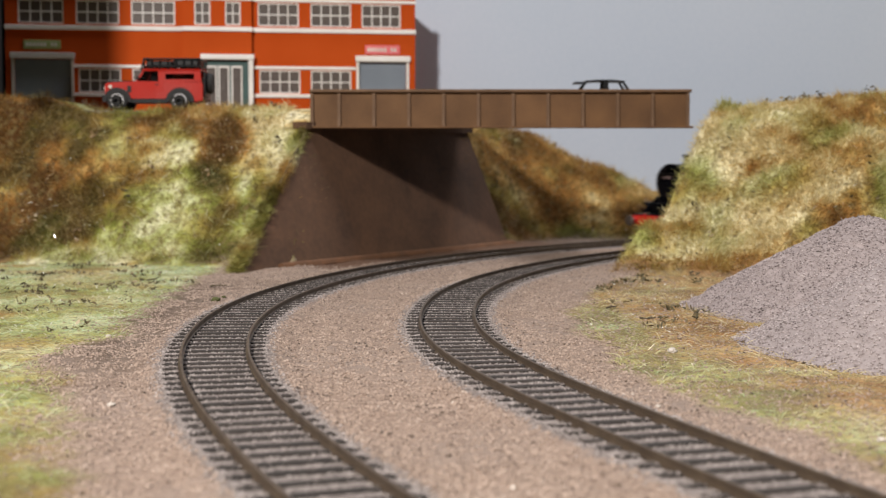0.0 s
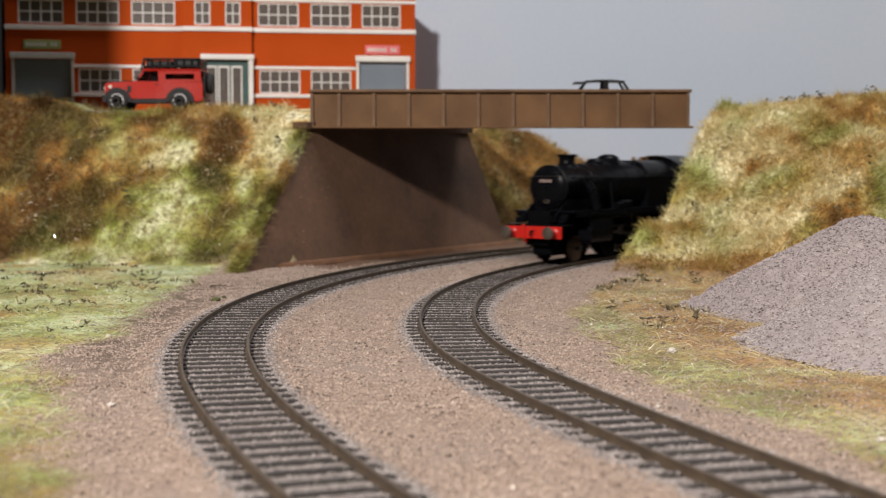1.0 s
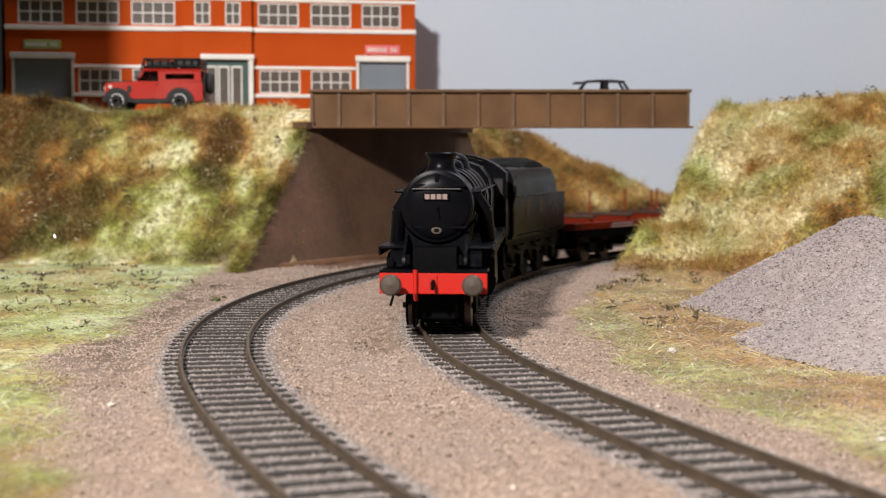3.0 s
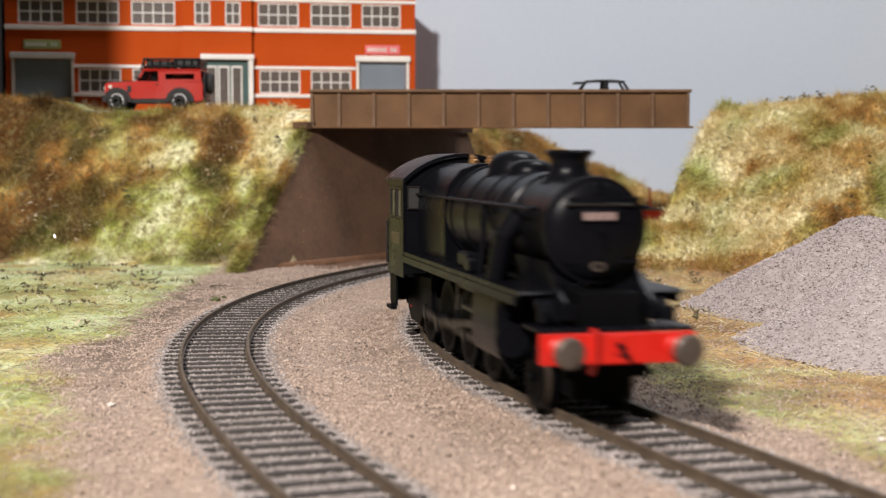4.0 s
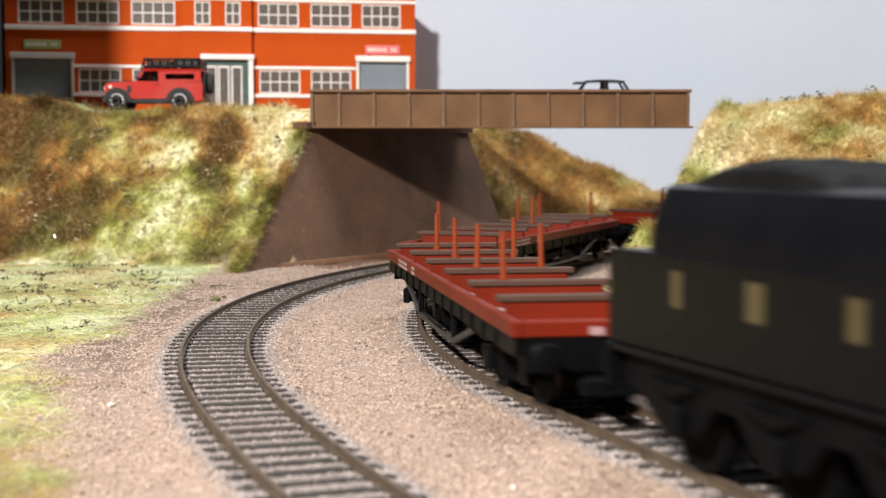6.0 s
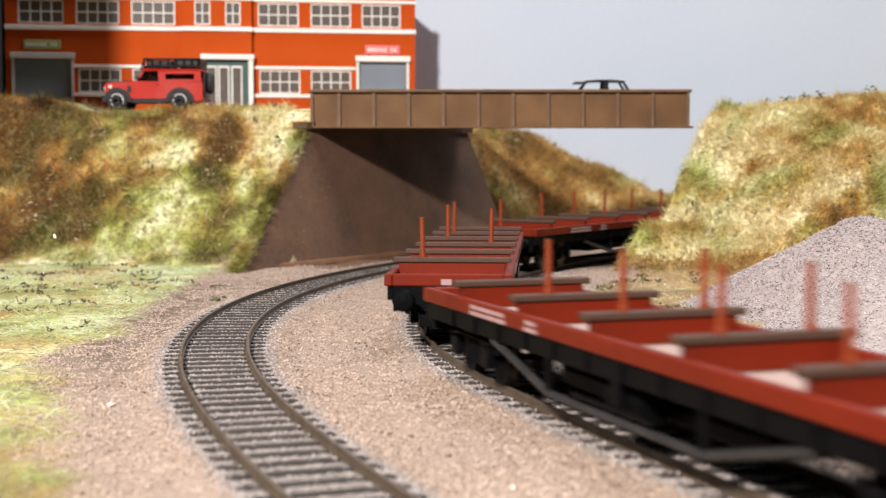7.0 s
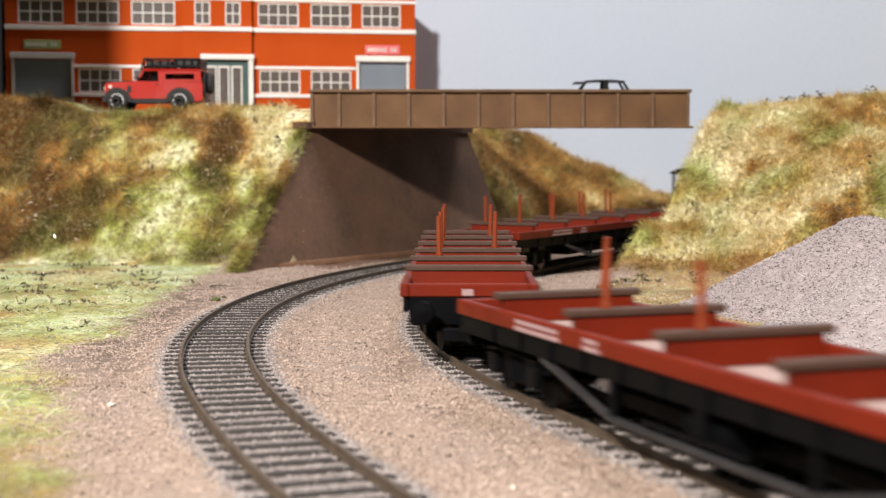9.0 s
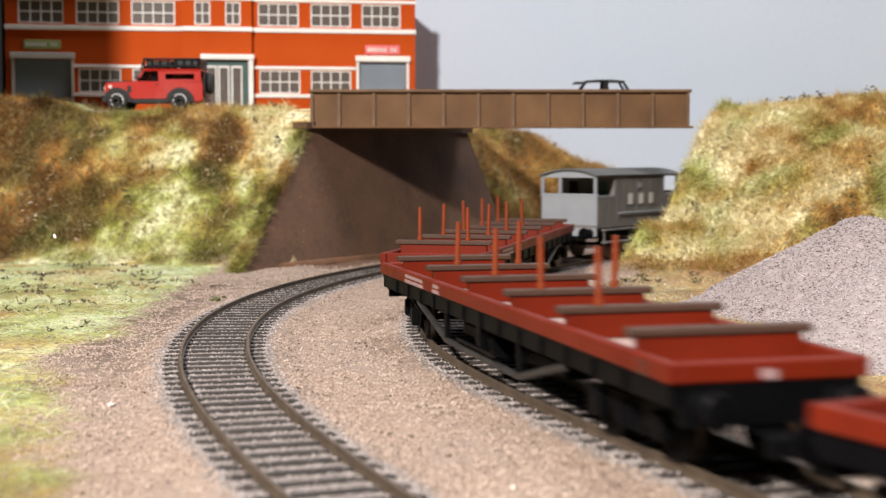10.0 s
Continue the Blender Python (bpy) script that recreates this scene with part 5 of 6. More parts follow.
def bolster_wagon():
    t = thing("bolster_wagon", "long red bogie wagon with cross bolsters and upright stanchions, empty", "wagon", "bolster wagons")
    L = 214.5
    for s in (-1, 1):
        a, b = sorted((s * 15.0, s * 17.2))
        side = part("side_rave", box(bmesh.new(), -L, 0, a, b, 15.6, 18.9, 0.3), M_WAGON, t)
        for x0, x1, m, rows in ((-181, -160, M_MARK, 2), (-149.5, -143, M_MARK, 2), (-12, -8, M_BOLSTER, 3)):
            x0, x1 = (x0, x1) if s < 0 else (-L - x1, -L - x0)
            for j in range(rows):
                z = 15.9 + 2.7 * j / rows
                part("lettering_bar", box(bmesh.new(), x0 + 0.4 * (j % 2), x1 - 0.7 * (j == 1), s * 17.26 - 0.07, s * 17.26 + 0.07, z, z + 2.7 / rows - 0.5), m, side)
        so = part("solebar", box(bmesh.new(), -L + 1, -1, s * 15.7 - 0.7, s * 15.7 + 0.7, 11.8, 15.55), M_FRAME, t)
        for x in np.linspace(-L + 20, -20, 13):
            part("solebar_rib", box(bmesh.new(), x - 0.5, x + 0.5, s * 16.6 - 0.3, s * 16.6 + 0.3, 11.8, 15.0), M_FRAME, so)
        bm = bmesh.new()
        for p, q_ in (((-50, 11.4), (-80, 4.8)), ((-80, 4.8), (-140.4, 4.8)), ((-140.4, 4.8), (-170.4, 11.4))):
            rod(bm, (p[0], s * 15.6, p[1]), (q_[0], s * 15.6, q_[1]), 0.8, n=8)
        tr = part("truss_rod", bm, M_TRUSS, t, "dull grey truss rod")
        for x in (-80, -140.4):
            part("queen_post", box(bmesh.new(), x - 0.7, x + 0.7, s * 15.6 - 0.6, s * 15.6 + 0.6, 4.8, 11.75), M_FRAME, tr)
        part("brake_lever", box(bmesh.new(), -128, -96, s * 16.4 - 0.25, s * 16.4 + 0.25, 6.4, 7.2), M_FRAME, t)
        part("brake_hanger", box(bmesh.new(), -112, -109, s * 15.6 - 0.6, s * 15.6 + 0.6, 6.4, 11.75), M_FRAME, t)
    for x in (-L, -2.2):
        h = part("headstock", box(bmesh.new(), x, x + 2.2, -14.95, 14.95, 15.6, 18.9, 0.3), M_WAGON, t)
        e = x - 0.12 if x < -10 else x + 2.32
        part("paper_label", box(bmesh.new(), e - 0.08, e + 0.08, -1.8, 1.0, 16.0, 17.6), M_MARK, h)
        part("end_beam", box(bmesh.new(), x + 0.4, x + 1.8, -14.8, 14.8, 8.8, 15.5), M_FRAME, t)
    first = None
    for i in range(16):
        x = -L + 2.3 + (L - 4.6) * i / 16
        w = (L - 4.6) / 16
        if first is None:
            first = part("deck_plank", box(bmesh.new(), 0.1, w - 0.1, -14.9, 14.9, 14.6, 15.9, 0.12), M_DECK, t, at=mm(x, 0, 0))
        else:
            again(first, mm(x, 0, 0))
    part("brake_gear", box(bmesh.new(), -150, -70, -9, 9, 5.2, 8.4, 0.5), M_FRAME, t)
    part("vacuum_cylinder", rod(bmesh.new(), (-118, -11.5, 8.2), (-104, -11.5, 8.2), 3.2, n=16), M_FRAME, t)
    part("centre_sill", box(bmesh.new(), -L + 2, -2, -5, 5, 8.5, 14.5), M_FRAME, t)
    bol = None
    for i in range(6):
        x = -193.2 + 34.91 * i
        if bol is None:
            bol = part("bolster", box(bmesh.new(), -1.1, 1.1, -14.9, 14.9, 15.95, 20.7, 0.2), M_WAGON, t, at=mm(x, 0, 0))
            cap = part("bolster_cap", box(bmesh.new(), -1.6, 1.6, -16.6, 16.6, 20.75, 22.2, 0.25), M_BOLSTER, bol, "dark brown timber capping")
        else:
            o = again(bol, mm(x, 0, 0))
            again(cap, Matrix(), o)
    for x, f in ((0, 1), (-L, -1)):
        for y in (-11.4, 11.4):
            buffer(t, x, y, 12.4, f)
        part("coupling", box(bmesh.new(), *sorted((x - f * 4, x + f * 12)), -2.4, 2.4, 7.2, 8.2, 0.3), M_FRAME, t)
        part("coupling_bar", box(bmesh.new(), *sorted((x + f * 10.5, x + f * 12)), -6.5, 6.5, 6.0, 9.2, 0.3), M_FRAME, t)
    bogies = []
    for x in (-29, -191.4):
        bm = bmesh.new()
        for s in (-1, 1):
            plates(bm, s * 11.6 - 0.6, s * 11.6 + 0.6, ((-18, 8.6), (-15, 9.2), (15, 9.2), (18, 8.6), (18, 7.4), (9, 7.2), (5, 3.6), (-5, 3.6), (-9, 7.2), (-18, 7.4)))
            for xx in (-12, 12):
                box(bm, xx - 2.3, xx + 2.3, s * 12.6 - 1.1, s * 12.6 + 1.1, 4.0, 8.6, 0.4)
            for d in (-2.4, 0, 2.4):
                rod(bm, (d, s * 12.2, 3.8), (d, s * 12.2, 8.8), 0.8, n=8)
        box(bm, -4, 4, -11.4, 11.4, 6.6, 9.2)
        bg = part("bogie", bm, M_FRAME, t, at=mm(x, 0, 0))
        for xx in (-12, 12):
            wheelset(bg, xx, 6.2, 0)
        bogies.append((bg, x))
    return t, bogies


def brake_van():
    t = thing("brake_van", "grey goods brake van with open end platforms, last in the train", "brake van")
    L = 96.0
    part("underframe", box(bmesh.new(), -L + 0.5, -0.5, -13.2, 13.2, 10.5, 15.6), M_FRAME, t)
    part("floor", box(bmesh.new(), -L, 0, -15.4, 15.4, 15.65, 17), M_VAN_DARK, t)
    cabin = wall = None
    for s in (-1, 1):
        a, b = sorted((s * 14.6, s * 15.4))
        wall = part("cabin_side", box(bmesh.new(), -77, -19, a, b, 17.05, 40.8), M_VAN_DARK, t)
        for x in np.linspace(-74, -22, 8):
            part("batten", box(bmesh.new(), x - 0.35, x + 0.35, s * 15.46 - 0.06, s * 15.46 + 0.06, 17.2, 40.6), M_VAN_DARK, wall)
        for x in (-36, -48, -60):
            part("lettering_bar", box(bmesh.new(), x - 2.4, x + 2.4, s * 15.85 - 0.06, s * 15.85 + 0.06, 26.5, 32), M_PALE, wall)
        part("lettering_bar", box(bmesh.new(), -49, -44, s * 15.85 - 0.06, s * 15.85 + 0.06, 34.6, 37.2), M_VAN, wall)
        for x0, x1 in ((-19, 0), (-L, -77)):
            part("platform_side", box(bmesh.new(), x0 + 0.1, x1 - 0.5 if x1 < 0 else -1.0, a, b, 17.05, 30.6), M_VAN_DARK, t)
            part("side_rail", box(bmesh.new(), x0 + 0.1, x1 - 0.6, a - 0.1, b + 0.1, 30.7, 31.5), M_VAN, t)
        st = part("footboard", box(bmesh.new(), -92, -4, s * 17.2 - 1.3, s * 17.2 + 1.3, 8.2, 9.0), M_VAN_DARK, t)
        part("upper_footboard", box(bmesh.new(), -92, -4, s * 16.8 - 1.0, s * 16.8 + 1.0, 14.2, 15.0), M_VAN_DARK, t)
        for x in (-90, -62, -34, -6):
            part("step_hanger", box(bmesh.new(), x - 0.4, x + 0.4, s * 16.4 - 0.3, s * 16.4 + 0.3, 9, 14.2), M_VAN_DARK, st)
        part("long_handrail", rod(bmesh.new(), (-75, s * 16.2, 22.4), (-22, s * 16.2, 22.4), 0.35, n=8), M_VAN, t)
        for x in (-10, -18.5, -77.5, -86):
            part("side_post", box(bmesh.new(), x - 0.6, x + 0.6, a, b, 17.05, 31.4), M_VAN, t)
        part("axle_guard", plates(bmesh.new(), s * 12.6 - 0.5, s * 12.6 + 0.5, ((-32, 10.5), (-16, 10.5), (-21, 5), (-27, 5)), ((-80, 10.5), (-64, 10.5), (-69, 5), (-75, 5))), M_FRAME, t)
    for x in (-19.9, -77.0):
        end = part("cabin_end", wall_with_holes(29.1, 40.8, [(4, 9, 24, 38), (19.5, 25, 26, 38)], 0.8, 17.05), M_VAN_DARK, t, at=mm(x if x > -50 else x + 0.8, -14.55, 0, 0, 0, 90))
        part("end_window", box(bmesh.new(), -0.2, 0.2, 5.0, 10.4, 26.1, 37.9), M_TEAL, t, at=mm(x + 0.4, 0, 0))
    for x, f in ((-1.0, 1), (-L, -1)):
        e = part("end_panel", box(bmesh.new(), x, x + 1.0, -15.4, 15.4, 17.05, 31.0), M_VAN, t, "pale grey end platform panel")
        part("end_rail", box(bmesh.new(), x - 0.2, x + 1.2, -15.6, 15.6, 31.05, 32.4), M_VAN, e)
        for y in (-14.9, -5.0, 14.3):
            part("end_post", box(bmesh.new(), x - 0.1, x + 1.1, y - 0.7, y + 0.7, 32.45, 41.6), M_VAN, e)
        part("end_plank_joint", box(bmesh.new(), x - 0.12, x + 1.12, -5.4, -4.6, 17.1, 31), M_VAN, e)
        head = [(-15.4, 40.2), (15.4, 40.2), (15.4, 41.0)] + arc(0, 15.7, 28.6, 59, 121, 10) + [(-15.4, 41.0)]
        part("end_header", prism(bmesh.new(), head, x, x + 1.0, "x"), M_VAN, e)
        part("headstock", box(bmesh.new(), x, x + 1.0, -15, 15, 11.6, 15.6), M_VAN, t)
        for y in (-11.4, 11.4):
            buffer(t, x + (1 if f > 0 else 0), y, 13.0, f)
        part("coupling", box(bmesh.new(), *sorted((x - f * 2, x + f * 12)), -2.4, 2.4, 7.2, 8.2, 0.3), M_FRAME, t)
    arch = arc(0, 2.2, 42.5, 67.5, 112.5, 14)
    part("roof", prism(bmesh.new(), arch + [(y * 0.985, z - 0.9) for y, z in reversed(arch)], -L - 1.5, 1.5, "x"), M_VAN_ROOF, t, "dark grey arched roof")
    for x in (-24, -72):
        wheelset(t, x, 6.6, 8)
    return t


# cab panes: their pale reflection is put into an opaque colour
M_CAB_SHINE = material("milky_plastic_glazing", (0.045, 0.044, 0.052), (0.018, 0.018, 0.021), 0.2, 0, 6, 2, 0.02)
M_TRUSS = material("dull_grey_bar", (0.045, 0.044, 0.046), (0.022, 0.021, 0.022), 0.45, 0.4, 7, 0.6, 0.08)
loco, side_rods, connecting_rods, crossheads = locomotive()
tender = make_tender()
wagon, bogies = bolster_wagon()
wagons, all_bogies = [wagon], [bogies]
own_wheels = [w for w in WHEELS]
for i in range(3):
    w = copy_thing(wagon, Matrix())
    wagons.append(w)
    found = [o for o in w.children if o.name.startswith("bogie")]
    all_bogies.append([(o, x) for o, (_, x) in zip(found, bogies)])
    for bg in found:
        for o, (_, place, r) in zip(bg.children, own_wheels[-4:]):
            WHEELS.append((o, (place[0], place[1], place[2]), r))
van = brake_van()
# stanchions: each wagon has lost some of its own; the pairs are bolster from the rear and side
STANDING = (((1, -1), (2, -1), (2, 1), (3, -1), (3, 1), (4, -1)), ((0, 1), (1, -1), (2, -1), (3, 1), (5, -1)),
            ((1, -1), (1, 1), (2, -1), (3, -1), (3, 1), (4, -1)), ((1, -1), (2, -1), (2, 1), (3, -1), (3, 1), (4, -1), (4, 1), (5, -1), (5, 1)))
posts, bent = None, random.Random(5)
for w, stand in zip(wagons, STANDING):
    for i, side in stand:
        lean, tip = bent.uniform(-1.5, 1.5), 8.0 if (i, side) == (0, 1) else bent.uniform(-1.5, 1.5)
        at = mm(-193.2 + 34.91 * i, side * 8.3, 22.2, lean, tip, 0)
        if posts is None:
            posts = part("stanchion", rod(rod(bmesh.new(), (0, 0, 0), (0, 0, 1.0), 1.0, n=10), (0, 0, 0.6), (0, 0, 11.2), 0.72, 0.66, n=10), M_POST, w, at=at)
        else:
            again(posts, at, w)
# ---- loose scatter: ballast, grit, chippings, fibres of grass and leaf litter ----
rng = np.random.RandomState(11)
HG = H.reshape(ny, nx)
GG = GRASS.reshape(ny, nx)


def on_grid(field, x, y):
    fx, fy = np.interp(x, gx, np.arange(nx)), np.interp(y, gy, np.arange(ny))
    i, j = np.minimum(fx.astype(int), nx - 2), np.minimum(fy.astype(int), ny - 2)
    u, v = fx - i, fy - j
    return (field[j, i] * (1 - u) + field[j, i + 1] * u) * (1 - v) + (field[j + 1, i] * (1 - u) + field[j + 1, i + 1] * u) * v


def grains(name, x, y, z, size, mat, squash=0.75):
    """Small angular stones: one uneven octahedron each."""
    n = len(x)
    base = np.array([(1, 0, 0), (0, 1, 0), (-1, 0, 0), (0, -1, 0), (0, 0, 1), (0, 0, -1)], float)
    tri = np.array([(0, 1, 4), (1, 2, 4), (2, 3, 4), (3, 0, 4), (1, 0, 5), (2, 1, 5), (3, 2, 5), (0, 3, 5)])
    v = base[None] * (1 + rng.uniform(-0.35, 0.35, (n, 6, 1)))
    v[:, :, 2] *= squash
    a, b = rng.uniform(0, 6.28, n), rng.uniform(-0.7, 0.7, n)
    c, s, cb, sb = np.cos(a)[:, None], np.sin(a)[:, None], np.cos(b)[:, None], np.sin(b)[:, None]
    yy, zz = v[:, :, 1] * cb - v[:, :, 2] * sb, v[:, :, 1] * sb + v[:, :, 2] * cb
    xx = v[:, :, 0] * c - yy * s
    yy = v[:, :, 0] * s + yy * c
    size = np.asarray(size)[:, None]
    pts = np.stack([xx * size + x[:, None], yy * size + y[:, None], zz * size + z[:, None]], -1).reshape(-1, 3)
    faces = (np.arange(n)[:, None, None] * 6 + tri[None]).reshape(-1, 3)
    return sheet(name, pts, faces, mat, smooth=False)


M_BALLAST = island_material("grey_ballast_stone", ((0.0, (0.06, 0.048, 0.043)), (0.25, (0.20, 0.172, 0.160)), (0.7, (0.32, 0.28, 0.264)), (1.0, (0.50, 0.455, 0.435))), 0.85, 14, 0.7)
M_GRIT = island_material("tan_grit", ((0.0, (0.05, 0.034, 0.026)), (0.10, (0.10, 0.07, 0.052)), (0.18, (0.255, 0.19, 0.152)), (0.7, (0.35, 0.265, 0.212)), (0.96, (0.43, 0.34, 0.28)), (1.0, (0.88, 0.83, 0.75))), 0.75, 8, 0.82)
M_CHIP = island_material("pinkish_chippings", ((0.0, (0.06, 0.046, 0.044)), (0.12, (0.12, 0.095, 0.093)), (0.3, (0.25, 0.208, 0.205)), (0.75, (0.37, 0.318, 0.312)), (0.97, (0.48, 0.42, 0.41)), (1.0, (0.8, 0.76, 0.73))), 0.85, 25, 0.8)

# loose chips of the better lit heap: dark shades raised in the colour
M_CHIP_LIT = island_material("paler_chippings", ((0.0, (0.07, 0.055, 0.052)), (0.12, (0.15, 0.12, 0.118)), (0.3, (0.27, 0.23, 0.227)), (0.75, (0.355, 0.31, 0.307)), (1.0, (0.48, 0.43, 0.42))), 0.85, 25, 0.8)
for line, lo, hi, what in ((OUTER, -470, 200, "outer"), (INNER, -320, 280, "inner")):
    n = 60000
    s = rng.uniform(lo, hi, n)
    d = np.where(rng.rand(n) < 0.68, rng.uniform(-14, 14, n), np.sign(rng.normal(0, 1, n)) * (12.6 + np.abs(rng.normal(0, 1.5, n))))
    phase = np.abs((s - (-480 if what == "outer" else -330) + 3.8) % 7.6 - 3.8)
    on_wood = (phase < 1.5) & (np.abs(d) < 13.2)
    rail_gap = np.abs(np.abs(d) - 8.65)
    spill = np.where(rail_gap < 2.4, 0.4, np.where(np.abs(d) > 11.4, 0.3, 0.02))
    keep = (rail_gap > 0.9) & (rng.rand(n) < np.where(on_wood, spill, np.where(np.abs(d) > 13.4, 0.3, 0.7)))
    s, d, on_wood = s[keep], d[keep], on_wood[keep]
    x, y, _ = line.at(s, d)
    size = rng.uniform(0.16, 0.33, len(s)) * np.where(np.abs(d) > 15, 1.4, 1.0)
    z = np.where(on_wood, -1.56, on_grid(HG, x, y) + 0.12) + rng.uniform(-0.05, 0.1, len(s))
    tagged(grains("ballast", x, y, z, size, M_BALLAST), "loose grey ballast between the sleepers of the %s track" % what, "ballast", kind="stuff")

n = 260000
x, y = rng.uniform(-125, 100, n), 170 + 560 * rng.rand(n) ** 1.35
keep = (np.abs(x) < 0.33 * y + 8) & (on_grid(GG, x, y) < rng.uniform(0.1, 0.9, n)) & (on_grid(HG, x, y) < 1) & (on_grid(RUSTY.reshape(ny, nx), x, y) < rng.uniform(0.1, 0.9, n))
x, y = x[keep], y[keep]
keep = np.minimum(np.abs(OUTER.reach(x, y)), np.abs(INNER.reach(x, y))) > 13.5 + rng.rand(len(x)) * 3
x, y = x[keep], y[keep]
keep = value_noise(x, y, 2.6) + 0.5 * value_noise(x, y, 9) < 0.30 + 0.25 * rng.rand(len(x))
x, y = x[keep], y[keep]
size = 0.13 + 0.40 * rng.rand(len(x)) ** 2.6
tagged(grains("grit", x, y, on_grid(HG, x, y) + size * 0.25, size, M_GRIT), "tan grit strewn over the ground between the tracks", "grit", kind="stuff")

for cx, cy, r, top, chip in ((151, 503, 63, 29.5, M_CHIP), (155, 404, 68, 33, M_CHIP_LIT)):
    n = 26000
    a, d = rng.uniform(0, 2 * np.pi, n), np.sqrt(rng.rand(n)) * 1.04
    x, y = cx + r * d * np.cos(a), cy + r * d * np.sin(a)
    dd = np.minimum(d, 1)
    z = -4.6 + (top + 4.6) * heap_shape(dd) + value_noise(x, y, 15) * 1.4 + value_noise(x, y, 3) * 0.5
    z = np.maximum(z, on_grid(HG, x, y))
    size = rng.uniform(0.22, 0.5, n)
    tagged(grains("chippings", x, y, z + size * 0.2, size, chip), "loose pinkish grey chippings on a heap", "chippings", kind="stuff")


def blades(name, x, y, length, lie_flat, mat, width=0.34, lean=(0, 0), root=None):
    """Static-grass fibres: a bent, tapering strip each, rooted on the ground."""
    n = len(x)
    e = 1.5
    z = on_grid(HG, x, y) if root is None else root
    nrm = np.stack([(on_grid(HG, x - e, y) - on_grid(HG, x + e, y)) / (2 * e), (on_grid(HG, x, y - e) - on_grid(HG, x, y + e)) / (2 * e), np.ones(n)], 1)
    nrm /= np.linalg.norm(nrm, axis=1)[:, None]
    comb = value_noise(x, y + z, 6) * 6.5 + rng.normal(0, 1.1, n)
    t = np.stack([np.cos(comb), np.sin(comb) * 0.8, rng.normal(0, 0.5, n)], 1)
    t -= nrm * np.sum(t * nrm, 1)[:, None]
    t /= np.linalg.norm(t, axis=1)[:, None]
    flat = np.asarray(lie_flat)[:, None]
    up = nrm * (1 - flat) + t * flat + np.array([lean[0], lean[1], 0.15])
    up /= np.linalg.norm(up, axis=1)[:, None]
    side = np.cross(up, rng.normal(0, 1, (n, 3)))
    side /= np.linalg.norm(side, axis=1)[:, None] + 1e-9
    length, w = np.asarray(length)[:, None], width * rng.uniform(0.7, 1.3, (n, 1))
    p = np.stack([x, y, z - 0.3], 1)
    bend = t * flat * 0.45 + np.array([0, 0, -0.16])
    mid = p + up * length * 0.55
    tip = p + up * length + bend * length * 0.6
    v = np.stack([p - side * w / 2, p + side * w / 2, mid + side * w * 0.4, mid - side * w * 0.4, tip], 1).reshape(-1, 3)
    f = np.array([(0, 1, 2), (0, 2, 3), (3, 2, 4)])
    shade = np.repeat(np.clip(tone(x, y, z), 0, 1), 5)
    return sheet(name, v, (np.arange(n)[:, None, None] * 5 + f[None]).reshape(-1, 3), mat, (("tone", shade), ("warm", np.repeat(warmth(x, y, z), 5))), smooth=False)


M_BANK = fibre_material("bank_grass_fibre", GREEN_STOPS, WARM_STOPS, 0.36)
M_VERGE = fibre_material("short_verge_fibre", ((0.0, (0.13, 0.10, 0.045)), (0.3, (0.30, 0.30, 0.12)), (0.6, (0.40, 0.52, 0.30)), (0.8, (0.48, 0.64, 0.46)), (1.0, (0.76, 0.80, 0.66))),
                         ((0.0, (0.17, 0.095, 0.045)), (0.3, (0.36, 0.22, 0.09)), (0.6, (0.50, 0.38, 0.20)), (0.8, (0.62, 0.52, 0.33)), (1.0, (0.80, 0.74, 0.56))), 0.3)


def tuft(x, y):
    """Fibre lengths in mm: longer in some tufts than in others."""
    return rng.uniform(2.2, 6.0, len(x)) * (1.0 + 0.5 * value_noise(x, y, 9)) + 2.6 * (rng.rand(len(x)) < 0.06)


def clear_of_wall(x, y):
    """False on the strip where the abutment stands in front of the bank."""
    t, back = (x + 88) * 0.54 + (y - 674) * 0.84, -((x + 88) * 0.84 - (y - 674) * 0.54)
    return (t < 10) | (t > 250) | (back > 5)


def strew(n, x0, x1, y0, y1, test):
    x, y = rng.uniform(x0, x1, n), rng.uniform(y0, y1, n)
    h, a, b = lie(x, y)
    g = on_grid(GG, x, y)
    keep = test(x, y, a, b, g)
    return x[keep], y[keep]


x, y = strew(270000, -262, 200, 672, 966, lambda x, y, a, b, g: (a > 0.03) & (b < 0.03) & clear_of_wall(x, y) & (np.abs(x) < 0.32 * y) & ((a < 0.995) | (y < 775) | ((x > -10) & (y > 850)) | (rng.rand(len(x)) < 0.08)) & ~((x > -330) & (x < -76) & (y > np.where(x < -178, 800, 776)) & (y < 868)) & ~((x > -82) & (x < 0) & (y > 740) & (y < 868)))
tagged(blades("bank_grass", x, y, tuft(x, y), rng.uniform(0.1, 0.9, len(x)), M_BANK, 0.24), "matted green, straw and brown static grass on the bank", "grass", kind="stuff")
x, y = strew(190000, 60, 290, 590, 800, lambda x, y, a, b, g: (b > 0.03) & (np.abs(x) < 0.33 * y) & ((b < 0.995) | (y < 735)) & ~((x < 142) & (y > 738)))
tagged(blades("bank_grass", x, y, tuft(x, y), rng.uniform(0.1, 0.9, len(x)), M_BANK, 0.24), "matted straw and rust coloured static grass on the bank", "grass", kind="stuff")
x, y = strew(300000, -235, 190, 200, 720, lambda x, y, a, b, g: (a < 0.06) & (b < 0.06) & (g > rng.uniform(0.15, 0.95, len(x))) & (np.abs(x) < 0.33 * y))
keep = np.minimum(np.abs(OUTER.reach(x, y)), np.abs(INNER.reach(x, y))) > 19
x, y = x[keep], y[keep]
